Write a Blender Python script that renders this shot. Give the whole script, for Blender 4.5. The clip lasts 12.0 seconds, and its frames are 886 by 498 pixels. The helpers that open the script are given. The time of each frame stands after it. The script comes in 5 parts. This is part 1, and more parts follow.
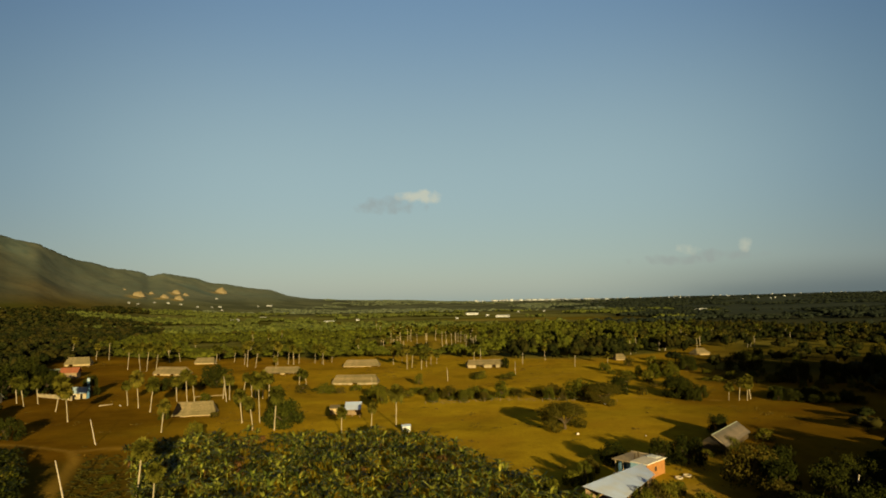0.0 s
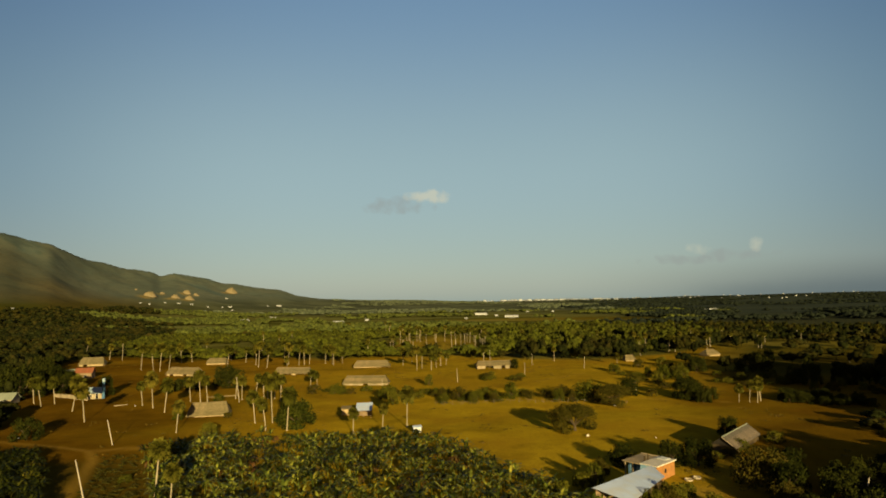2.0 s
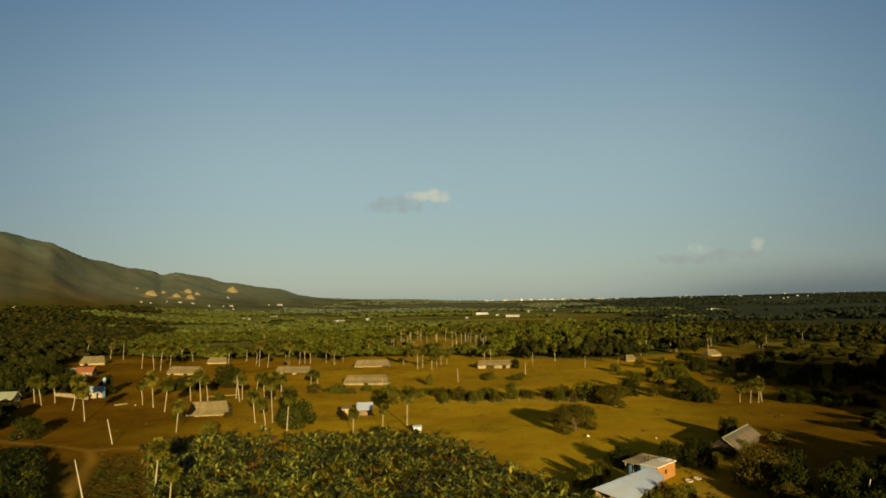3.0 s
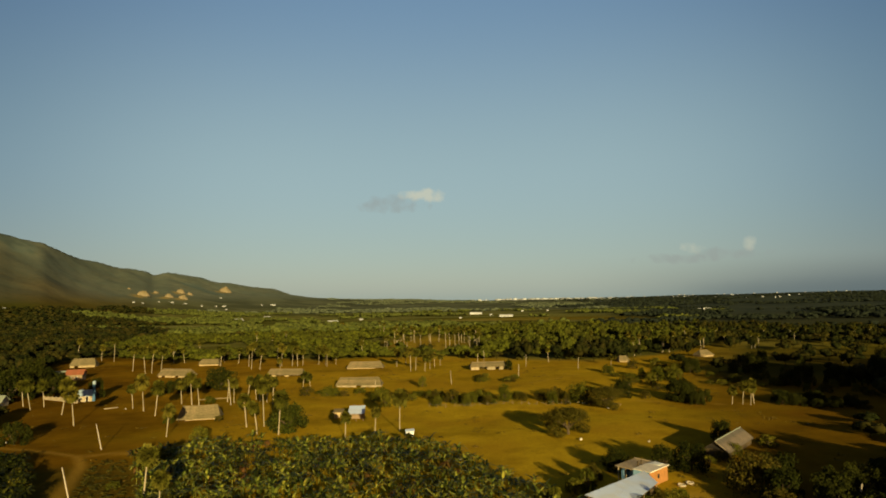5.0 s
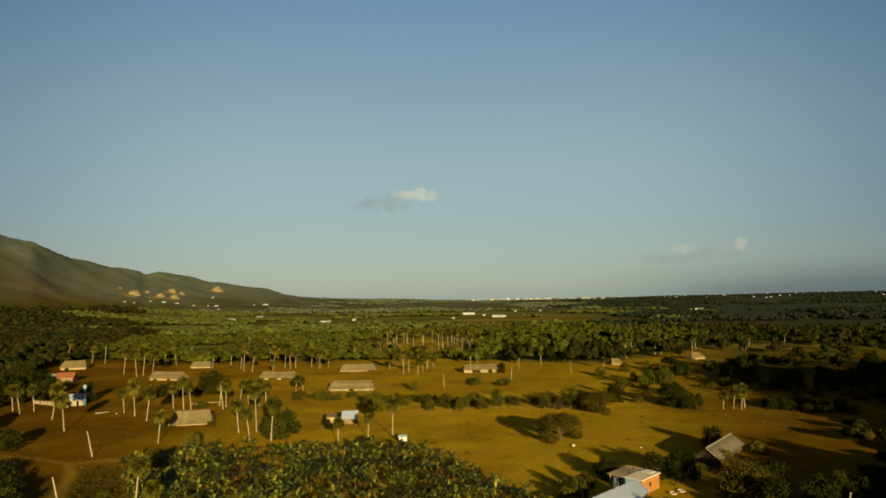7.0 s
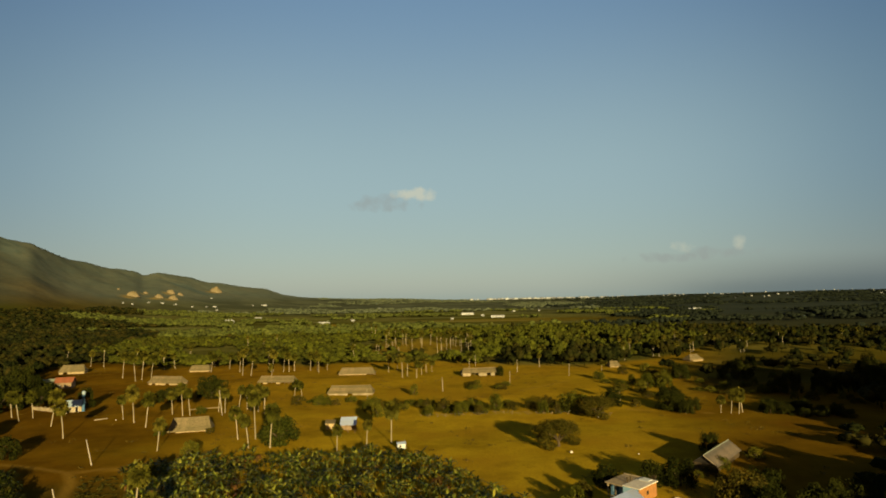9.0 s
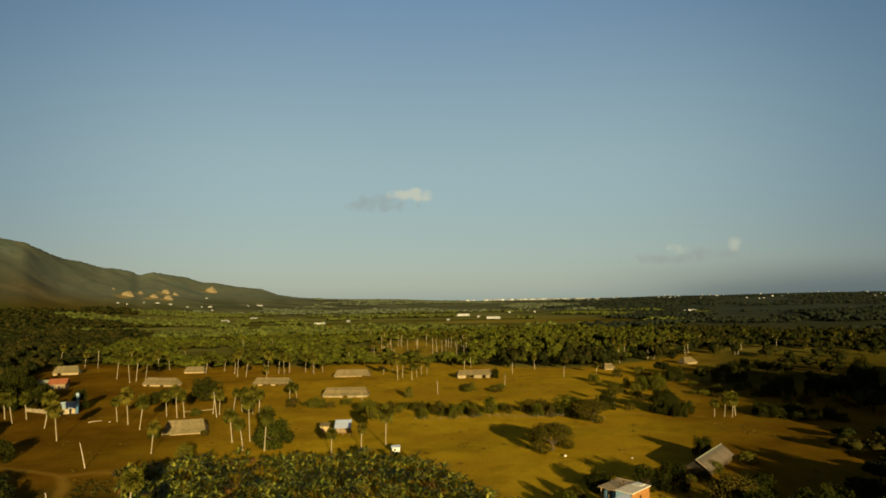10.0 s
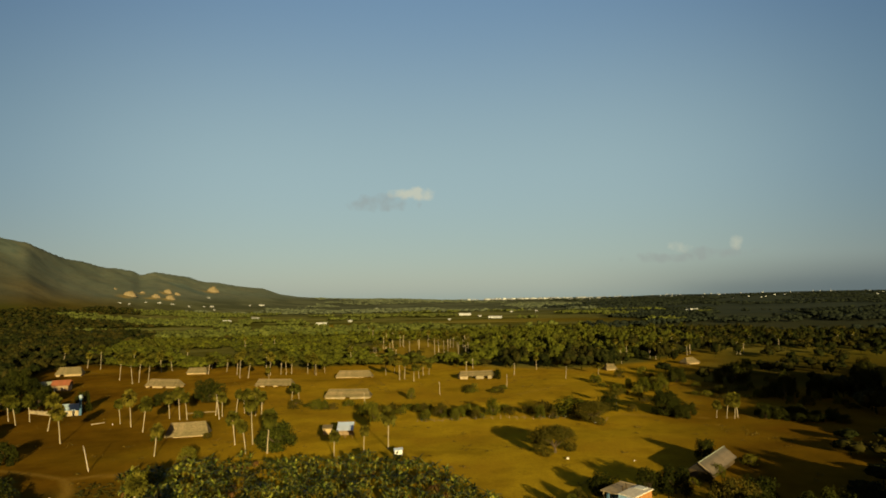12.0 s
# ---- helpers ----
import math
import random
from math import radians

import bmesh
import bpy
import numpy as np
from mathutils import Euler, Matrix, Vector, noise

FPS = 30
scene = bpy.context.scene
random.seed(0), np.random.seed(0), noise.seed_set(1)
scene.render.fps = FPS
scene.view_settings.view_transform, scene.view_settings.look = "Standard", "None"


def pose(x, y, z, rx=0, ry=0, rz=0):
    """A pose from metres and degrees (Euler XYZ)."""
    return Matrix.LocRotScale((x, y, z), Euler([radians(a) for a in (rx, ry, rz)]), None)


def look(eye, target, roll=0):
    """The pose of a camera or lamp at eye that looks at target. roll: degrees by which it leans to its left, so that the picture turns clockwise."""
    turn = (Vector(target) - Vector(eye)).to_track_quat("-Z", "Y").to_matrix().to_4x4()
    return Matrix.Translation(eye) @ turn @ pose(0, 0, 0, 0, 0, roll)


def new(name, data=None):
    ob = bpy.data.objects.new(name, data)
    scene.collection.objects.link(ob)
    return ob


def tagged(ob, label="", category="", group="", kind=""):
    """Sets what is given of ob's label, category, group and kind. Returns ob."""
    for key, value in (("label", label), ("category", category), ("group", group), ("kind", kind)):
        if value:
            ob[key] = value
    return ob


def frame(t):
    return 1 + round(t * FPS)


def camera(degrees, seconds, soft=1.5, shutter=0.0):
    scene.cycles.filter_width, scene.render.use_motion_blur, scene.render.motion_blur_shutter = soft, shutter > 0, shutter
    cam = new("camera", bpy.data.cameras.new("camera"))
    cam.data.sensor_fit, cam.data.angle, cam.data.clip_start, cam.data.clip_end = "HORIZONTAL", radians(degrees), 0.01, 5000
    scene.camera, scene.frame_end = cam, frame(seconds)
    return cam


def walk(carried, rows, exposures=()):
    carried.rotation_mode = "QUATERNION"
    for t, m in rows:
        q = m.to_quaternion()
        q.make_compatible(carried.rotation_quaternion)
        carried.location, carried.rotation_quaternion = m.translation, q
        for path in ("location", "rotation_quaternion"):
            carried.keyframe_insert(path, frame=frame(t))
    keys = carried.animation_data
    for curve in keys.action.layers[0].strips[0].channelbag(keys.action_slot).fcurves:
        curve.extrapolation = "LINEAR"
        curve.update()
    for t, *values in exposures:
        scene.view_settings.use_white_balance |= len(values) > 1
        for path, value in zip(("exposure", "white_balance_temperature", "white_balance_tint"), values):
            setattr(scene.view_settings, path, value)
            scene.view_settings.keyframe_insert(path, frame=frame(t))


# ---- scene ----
cam = camera(74.0, 12.0, soft=1.8)
PATH = [
    (0, (-0.021, 1.323, 35.802), (-0.108, 3.313, 35.98), -1.0),
    (0.5, (-0.075, 0.962, 36.216), (-0.153, 2.953, 36.394), -1.1),
    (1, (-0.18, 0.094, 36.363), (-0.31, 2.082, 36.542), -1.5),
    (1.5, (-0.375, -0.126, 36.417), (-0.492, 1.863, 36.595), -1.4),
    (2, (-0.445, -0.263, 36.482), (-0.561, 1.726, 36.66), -1.0),
    (2.5, (-0.474, -0.358, 36.61), (-0.601, 1.63, 36.786), -1.0),
    (3, (-0.244, 0.026, 36.605), (-0.364, 2.014, 36.781), -0.9),
    (3.2, (-0.210, 0.095, 36.705), (-0.320, 2.084, 36.881), -0.9),
    (4.8, (0.058, 0.646, 37.507), (-0.048, 2.636, 37.681), -1.0),
    (5, (0.092, 0.715, 37.607), (-0.007, 2.705, 37.781), -1.0),
    (5.5, (0.31, 0.7, 38.038), (0.242, 2.691, 38.215), -0.9),
    (6, (0.0, 0.499, 38.48), (-0.065, 2.49, 38.655), -0.7),
    (6.5, (0.139, 0.433, 38.892), (0.056, 2.424, 39.064), -0.9),
    (7, (0.089, 0.42, 39.444), (0.013, 2.412, 39.616), -0.9),
    (7.2, (0.111, 0.355, 39.661), (0.026, 2.347, 39.833), -0.9),
    (8.8, (0.287, -0.163, 41.394), (0.208, 1.829, 41.564), -1.1),
    (9, (0.309, -0.228, 41.611), (0.238, 1.764, 41.781), -1.1),
    (9.5, (0.696, -0.568, 42.056), (0.642, 1.424, 42.229), -0.9),
    (10, (0.63, -0.651, 42.434), (0.572, 1.34, 42.606), -0.9),
    (10.5, (0.617, -0.629, 42.867), (0.554, 1.363, 43.036), -0.9),
    (11, (0.587, -0.643, 43.158), (0.519, 1.349, 43.326), -0.9),
    (11.5, (0.409, -0.801, 43.328), (0.319, 1.19, 43.497), -1.3),
    (12, (0.487, -0.856, 43.477), (0.424, 1.136, 43.646), -1.0),
]
walk(cam, [(t, look(eye, target, roll)) for t, eye, target, roll in PATH],
     exposures=((0.0, 1.005), (12.0, 1.005)))

# ---- light: low evening sun from behind, clear sky ----
SUN_EL, SUN_AZ = radians(11.2), radians(160.0)
to_sun = Vector((math.sin(SUN_AZ) * math.cos(SUN_EL), math.cos(SUN_AZ) * math.cos(SUN_EL), math.sin(SUN_EL)))
sun_data = bpy.data.lights.new("sun", "SUN")
sun_data.energy, sun_data.angle, sun_data.color = 5.0, radians(0.6), (1.0, 0.77, 0.345)
new("sun", sun_data).matrix_world = look(to_sun * 500, (0, 0, 0))

world = bpy.data.worlds.new("evening_sky")
scene.world = world
world.use_nodes = True


def math_node(nt, op, a, b=None, c=None, clamp=False):
    n = nt.nodes.new("ShaderNodeMath")
    n.operation, n.use_clamp = op, clamp
    for i, v in enumerate((a, b, c)):
        if v is None:
            continue
        if isinstance(v, (int, float)):
            n.inputs[i].default_value = v
        else:
            nt.links.new(v, n.inputs[i])
    return n.outputs[0]


def mix_color(nt, fac, a, b, blend="MIX"):
    n = nt.nodes.new("ShaderNodeMix")
    n.data_type, n.blend_type, n.clamp_factor = "RGBA", blend, True
    for sock, v in ((n.inputs[0], fac), (n.inputs[6], a), (n.inputs[7], b)):
        if isinstance(v, (int, float)):
            sock.default_value = v
        elif isinstance(v, tuple):
            sock.default_value = (*v[:3], 1.0)
        else:
            nt.links.new(v, sock)
    return n.outputs[2]


def build_sky():
    nt = world.node_tree
    bg = nt.nodes["Background"]
    sky = nt.nodes.new("ShaderNodeTexSky")
    sky.sky_type, sky.sun_disc = "NISHITA", False
    sky.sun_elevation, sky.sun_rotation = SUN_EL, SUN_AZ
    sky.altitude, sky.air_density, sky.dust_density, sky.ozone_density = 100, 1.0, 0.8, 1.4
    tc = nt.nodes.new("ShaderNodeTexCoord")
    sep = nt.nodes.new("ShaderNodeSeparateXYZ")
    nt.links.new(tc.outputs["Generated"], sep.inputs[0])
    depth = math_node(nt, "MAXIMUM", sep.outputs[1], 0.05)
    u = math_node(nt, "DIVIDE", sep.outputs[0], depth)
    v = math_node(nt, "DIVIDE", sep.outputs[2], depth)
    nz = nt.nodes.new("ShaderNodeTexNoise")
    nz.inputs["Scale"].default_value, nz.inputs["Detail"].default_value = 52.0, 6.0
    nt.links.new(tc.outputs["Generated"], nz.inputs["Vector"])
    ahead = math_node(nt, "GREATER_THAN", sep.outputs[1], 0.2)

    def puff(u0, v0, a, b, gain=0.75):
        du = math_node(nt, "DIVIDE", math_node(nt, "SUBTRACT", u, u0), a)
        dv = math_node(nt, "DIVIDE", math_node(nt, "SUBTRACT", v, v0), b)
        r = math_node(nt, "ADD", math_node(nt, "MULTIPLY", du, du), math_node(nt, "MULTIPLY", dv, dv))
        m = math_node(nt, "ADD", math_node(nt, "SUBTRACT", 1.25, r), math_node(nt, "MULTIPLY", math_node(nt, "SUBTRACT", nz.outputs[0], 0.5), 4.4))
        m = math_node(nt, "MULTIPLY", math_node(nt, "MULTIPLY", m, 0.42, clamp=True), gain / 0.75)
        return math_node(nt, "MULTIPLY", m, ahead)

    def ramp_of(value, low, high):
        n = nt.nodes.new("ShaderNodeMapRange")
        n.interpolation_type = "SMOOTHSTEP"
        n.inputs[1].default_value, n.inputs[2].default_value = low, high
        nt.links.new(value, n.inputs[0])
        return n.outputs[0]

    # evening haze: paler towards the horizon, darkened away from the view's axis like lens vignetting
    haze = mix_color(nt, ramp_of(sep.outputs[2], -0.05, 0.22), (1.78, 2.68, 2.58), (2.08, 3.12, 3.49))
    haze = mix_color(nt, ramp_of(sep.outputs[2], 0.20, 0.52), haze, (1.12, 2.10, 3.32))
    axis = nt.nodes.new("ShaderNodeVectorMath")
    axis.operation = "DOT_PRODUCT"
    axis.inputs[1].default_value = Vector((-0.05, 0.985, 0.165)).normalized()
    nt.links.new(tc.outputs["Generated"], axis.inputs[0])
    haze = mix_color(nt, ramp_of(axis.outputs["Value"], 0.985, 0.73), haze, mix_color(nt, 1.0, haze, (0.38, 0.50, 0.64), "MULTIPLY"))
    # sky behind and overhead, out of view, dimmed to weaken fill in the shade
    haze = mix_color(nt, ramp_of(sep.outputs[1], 0.15, -0.75), haze, (1.15, 0.74, 0.30))
    haze = mix_color(nt, ramp_of(sep.outputs[2], 0.45, 0.85), haze, (0.16, 0.24, 0.40))
    col = mix_color(nt, 1.0, sky.outputs[0], (0.33, 0.25, 0.18), "MULTIPLY")
    col = mix_color(nt, 1.0, col, haze, "ADD")
    # slate haze bank low over the eastern plain
    bank = math_node(nt, "MULTIPLY", ramp_of(u, 0.10, 0.75), ramp_of(v, 0.075, 0.008))
    col = mix_color(nt, math_node(nt, "MULTIPLY", bank, 0.75), col, (1.05, 1.42, 1.50))

    def ridge(u0, slope, v0, half, noisy):
        """Far mountains under the haze, as a soft-topped band."""
        top = math_node(nt, "ADD", math_node(nt, "MULTIPLY", math_node(nt, "SUBTRACT", u, u0), slope), v0)
        top = math_node(nt, "ADD", top, math_node(nt, "MULTIPLY", math_node(nt, "SUBTRACT", nz.outputs[0], 0.5), noisy))
        return math_node(nt, "MULTIPLY", ramp_of(math_node(nt, "SUBTRACT", top, v), -half, half), ramp_of(u, 0.30, 0.46))

    col = mix_color(nt, math_node(nt, "MULTIPLY", ridge(0.40, 0.012, 0.018, 0.014, 0.010), 0.30), col, (1.0, 1.28, 1.30))
    grey = math_node(nt, "ADD", puff(-0.132, 0.167, 0.060, 0.014, 1.25), math_node(nt, "ADD", puff(0.345, 0.062, 0.060, 0.008, 1.2), puff(0.430, 0.071, 0.065, 0.009, 1.2)), clamp=True)
    col = mix_color(nt, math_node(nt, "MULTIPLY", grey, 0.46), col, CLOUD_GREY)
    lit = math_node(nt, "ADD", puff(-0.082, 0.180, 0.036, 0.0125, 1.45), math_node(nt, "ADD", puff(0.368, 0.080, 0.020, 0.010, 0.75), puff(0.462, 0.085, 0.014, 0.012, 0.75)), clamp=True)
    col = mix_color(nt, math_node(nt, "MULTIPLY", lit, 0.62), col, CLOUD_LIT)
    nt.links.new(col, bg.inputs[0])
    bg.inputs[1].default_value = 0.053


CLOUD_GREY, CLOUD_LIT = (2.75, 2.95, 2.75), (5.9, 5.7, 4.2)
build_sky()


# ---- materials ----
def material(name, base, base2=None, scale=1.0, rough=0.9, bump=0.3, metal=0.0, detail=6.0, island=0.0, objvar=0.0, third=None, scale3=0.1, spec=0.05):
    m = bpy.data.materials.new(name)
    m.use_nodes = True
    nt = m.node_tree
    bsdf = nt.nodes["Principled BSDF"]
    bsdf.inputs["Roughness"].default_value, bsdf.inputs["Metallic"].default_value = rough, metal
    bsdf.inputs["Specular IOR Level"].default_value = spec
    tc = nt.nodes.new("ShaderNodeTexCoord")
    n1 = nt.nodes.new("ShaderNodeTexNoise")
    n1.inputs["Scale"].default_value, n1.inputs["Detail"].default_value = scale, detail
    nt.links.new(tc.outputs["Object"], n1.inputs["Vector"])
    ramp = nt.nodes.new("ShaderNodeMapRange")
    ramp.inputs[1].default_value, ramp.inputs[2].default_value = 0.32, 0.68
    nt.links.new(n1.outputs[0], ramp.inputs[0])
    col = mix_color(nt, ramp.outputs[0], base, base2 or tuple(c * 0.7 for c in base))
    if third:
        n3 = nt.nodes.new("ShaderNodeTexNoise")
        n3.inputs["Scale"].default_value, n3.inputs["Detail"].default_value = scale3, 3.0
        nt.links.new(tc.outputs["Object"], n3.inputs["Vector"])
        r3 = nt.nodes.new("ShaderNodeMapRange")
        r3.inputs[1].default_value, r3.inputs[2].default_value = 0.45, 0.62
        nt.links.new(n3.outputs[0], r3.inputs[0])
        col = mix_color(nt, r3.outputs[0], col, third)
    for amount, node, out in ((island, "ShaderNodeNewGeometry", "Random Per Island"), (objvar, "ShaderNodeObjectInfo", "Random")):
        if amount:
            g = nt.nodes.new(node)
            hv = nt.nodes.new("ShaderNodeHueSaturation")
            nt.links.new(math_node(nt, "MULTIPLY_ADD", g.outputs[out], 2 * amount, 1.0 - amount), hv.inputs["Value"])
            nt.links.new(math_node(nt, "MULTIPLY_ADD", g.outputs[out], -0.09 * amount, 0.5 + 0.045 * amount), hv.inputs["Hue"])
            nt.links.new(col, hv.inputs["Color"])
            col = hv.outputs[0]
    nt.links.new(col, bsdf.inputs["Base Color"])
    if bump:
        b = nt.nodes.new("ShaderNodeBump")
        b.inputs["Strength"].default_value, b.inputs["Distance"].default_value = bump, 0.15
        nt.links.new(n1.outputs[0], b.inputs["Height"])
        nt.links.new(b.outputs[0], bsdf.inputs["Normal"])
    return m


M = {
    "leaf": material("broad_leaves", (0.020, 0.023, 0.0030), (0.010, 0.0125, 0.0020), 0.9, 0.9, 0.2, island=0.4, objvar=0.25, spec=0.03),
    "leaf_olive": material("olive_leaves", (0.047, 0.041, 0.005), (0.027, 0.0245, 0.0035), 0.9, 0.9, 0.2, island=0.35, spec=0.03),
    "leaf_bush": material("bush_leaves", (0.070, 0.069, 0.006), (0.036, 0.039, 0.004), 0.9, 0.9, 0.2, island=0.4, objvar=0.3, spec=0.03),
    "leaf_dry": material("dry_leaves", (0.050, 0.041, 0.005), (0.030, 0.026, 0.004), 0.9, 0.9, 0.2, island=0.4, objvar=0.2, spec=0.03),
    "canopy": material("forest_canopy", (0.064, 0.070, 0.0075), (0.046, 0.052, 0.0055), 0.35, 0.95, 0.3, island=0.16, third=(0.042, 0.045, 0.005), scale3=0.045, spec=0.02),
    # darkened leaf colour, holding shade and vignetting for trees toward the sides
    "shade_canopy": material("darkened_canopy", (0.015, 0.018, 0.0040), (0.006, 0.0075, 0.0022), 0.6, 0.95, 0.5, island=0.5, third=(0.022, 0.020, 0.0040), scale3=0.06, spec=0.02),
    "mixed_canopy": material("mixed_canopy", (0.045, 0.050, 0.0062), (0.032, 0.036, 0.0048), 0.35, 0.95, 0.3, island=0.18, third=(0.030, 0.030, 0.0045), scale3=0.05, spec=0.02),
    # these far leaf colours are tinted to stand in for haze; slate also for vignetting
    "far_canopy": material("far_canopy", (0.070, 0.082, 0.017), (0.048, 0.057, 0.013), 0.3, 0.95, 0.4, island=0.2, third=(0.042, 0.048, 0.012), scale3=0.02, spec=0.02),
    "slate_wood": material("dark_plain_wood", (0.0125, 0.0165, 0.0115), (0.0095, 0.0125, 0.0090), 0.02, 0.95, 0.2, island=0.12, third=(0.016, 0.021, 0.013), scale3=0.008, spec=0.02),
    "plain_wood": material("haze_grey_wood", (0.080, 0.094, 0.054), (0.058, 0.070, 0.042), 0.3, 0.95, 0.4, island=0.2, third=(0.050, 0.060, 0.038), scale3=0.012, spec=0.02),
    # wide leaf-to-leaf spread paints in leaf highlights and the dark gaps between clumps
    "banana": material("banana_leaf", (0.160, 0.180, 0.024), (0.022, 0.030, 0.003), 0.9, 0.55, 0.2, island=0.9, third=(0.026, 0.029, 0.004), scale3=0.16, spec=0.05),
    "garden_leaf": material("garden_leaf", (0.030, 0.036, 0.004), (0.010, 0.013, 0.002), 0.9, 0.7, 0.2, island=0.6, spec=0.03),
    "banana_dead": material("withered_banana_leaf", (0.095, 0.048, 0.012), (0.05, 0.027, 0.008), 1.2, 0.8, 0.2, island=0.4),
    "palm": material("fan_palm_leaf", (0.069, 0.064, 0.0065), (0.038, 0.037, 0.0042), 1.5, 0.8, 0.2, island=0.3, objvar=0.35, spec=0.05),
    "palm_dead": material("dead_palm_skirt", (0.15, 0.095, 0.028), (0.09, 0.058, 0.018), 2.0, 0.85, 0.2, island=0.3),
    "trunk": material("palm_trunk", (0.29, 0.245, 0.165), (0.20, 0.165, 0.108), 3.0, 0.85, 0.4, objvar=0.12),
    "bark": material("tree_bark", (0.075, 0.055, 0.032), (0.045, 0.034, 0.02), 4.0, 0.9, 0.5),
    "pole": material("weathered_pole", (0.36, 0.31, 0.235), (0.26, 0.225, 0.17), 3.0, 0.85, 0.3),
    "thatch": material("grey_thatch", (0.165, 0.132, 0.070), (0.110, 0.089, 0.048), 2.5, 0.95, 0.8, island=0.15, objvar=0.15, spec=0.02),
    "board": material("limewashed_board", (0.36, 0.28, 0.15), (0.24, 0.18, 0.10), 1.6, 0.85, 0.3, objvar=0.12),
    "lime": material("limewash", (0.30, 0.25, 0.16), (0.20, 0.165, 0.105), 1.4, 0.85, 0.2, objvar=0.15),
    "wood": material("old_timber", (0.24, 0.17, 0.10), (0.14, 0.10, 0.06), 3.0, 0.9, 0.4),
    "tin": material("galvanised_sheet", (0.45, 0.54, 0.72), (0.40, 0.48, 0.65), 0.5, 0.5, 0.05, metal=0.2, objvar=0.03, third=(0.44, 0.48, 0.55), scale3=0.25),
    "tin_grey": material("dull_sheet", (0.22, 0.23, 0.25), (0.16, 0.17, 0.18), 0.8, 0.8, 0.1, metal=0.2, objvar=0.08),
    "tin_dull": material("weathered_sheet", (0.085, 0.077, 0.067), (0.060, 0.055, 0.048), 0.8, 0.8, 0.1, metal=0.1, objvar=0.12, third=(0.15, 0.115, 0.085), scale3=0.5),
    "pale_sheet": material("pale_green_sheet", (0.22, 0.245, 0.19), (0.16, 0.18, 0.14), 0.9, 0.7, 0.1, metal=0.1, objvar=0.06),
    "slate_sheet": material("blue_grey_sheet", (0.26, 0.33, 0.40), (0.19, 0.25, 0.31), 0.9, 0.7, 0.1, metal=0.1, objvar=0.08),
    "rust": material("rusty_red_sheet", (0.25, 0.088, 0.040), (0.17, 0.066, 0.034), 0.9, 0.7, 0.2, objvar=0.1),
    "concrete": material("bare_concrete", (0.33, 0.26, 0.16), (0.23, 0.18, 0.115), 1.2, 0.9, 0.3),
    "blue": material("blue_wall_paint", (0.060, 0.125, 0.21), (0.042, 0.09, 0.155), 1.5, 0.8, 0.15),
    "light_blue": material("light_blue_paint", (0.20, 0.33, 0.46), (0.15, 0.26, 0.37), 1.5, 0.8, 0.15),
    "orange": material("orange_wall_paint", (0.30, 0.14, 0.045), (0.22, 0.105, 0.036), 1.2, 0.8, 0.15),
    "white": material("white_paint", (0.52, 0.54, 0.53), (0.42, 0.43, 0.42), 1.4, 0.7, 0.15, objvar=0.08),
    "dark": material("dark_interior", (0.03, 0.025, 0.02), (0.02, 0.018, 0.015), 2.0, 0.9, 0.1),
    "stone": material("pale_stone", (0.62, 0.57, 0.48), (0.45, 0.41, 0.34), 2.0, 0.9, 0.5),
    "quarry": material("quarry_earth", (0.225, 0.178, 0.105), (0.135, 0.112, 0.070), 0.12, 0.95, 0.6, detail=8.0, third=(0.16, 0.13, 0.07), scale3=0.05, spec=0.02),
    "far_white": material("far_white_wall", (0.42, 0.44, 0.46), (0.28, 0.29, 0.30), 0.05, 0.8, 0.0, island=0.25),
    "town": material("town_walls", (0.33, 0.35, 0.37), (0.15, 0.16, 0.17), 0.03, 0.85, 0.0, island=0.45),
    "tuft": material("dry_grass", (0.105, 0.072, 0.009), (0.065, 0.048, 0.007), 0.8, 0.9, 0.1, island=0.35),
}


# ---- building helpers ----
def np_mesh(name, verts, faces, mats, smooth=False, index=None):
    verts, faces = np.asarray(verts, np.float32), np.asarray(faces, np.int32)
    me = bpy.data.meshes.new(name)
    me.vertices.add(len(verts))
    me.vertices.foreach_set("co", verts.ravel())
    k = faces.shape[1]
    me.loops.add(faces.size)
    me.loops.foreach_set("vertex_index", faces.ravel())
    me.polygons.add(len(faces))
    me.polygons.foreach_set("loop_start", np.arange(0, faces.size, k, dtype=np.int32))
    me.polygons.foreach_set("loop_total", np.full(len(faces), k, np.int32))
    if smooth:
        me.polygons.foreach_set("use_smooth", np.ones(len(faces), bool))
    for m in mats if isinstance(mats, (list, tuple)) else [mats]:
        me.materials.append(m)
    if index is not None:
        me.polygons.foreach_set("material_index", np.asarray(index, np.int32))
    me.update(calc_edges=True)
    return me


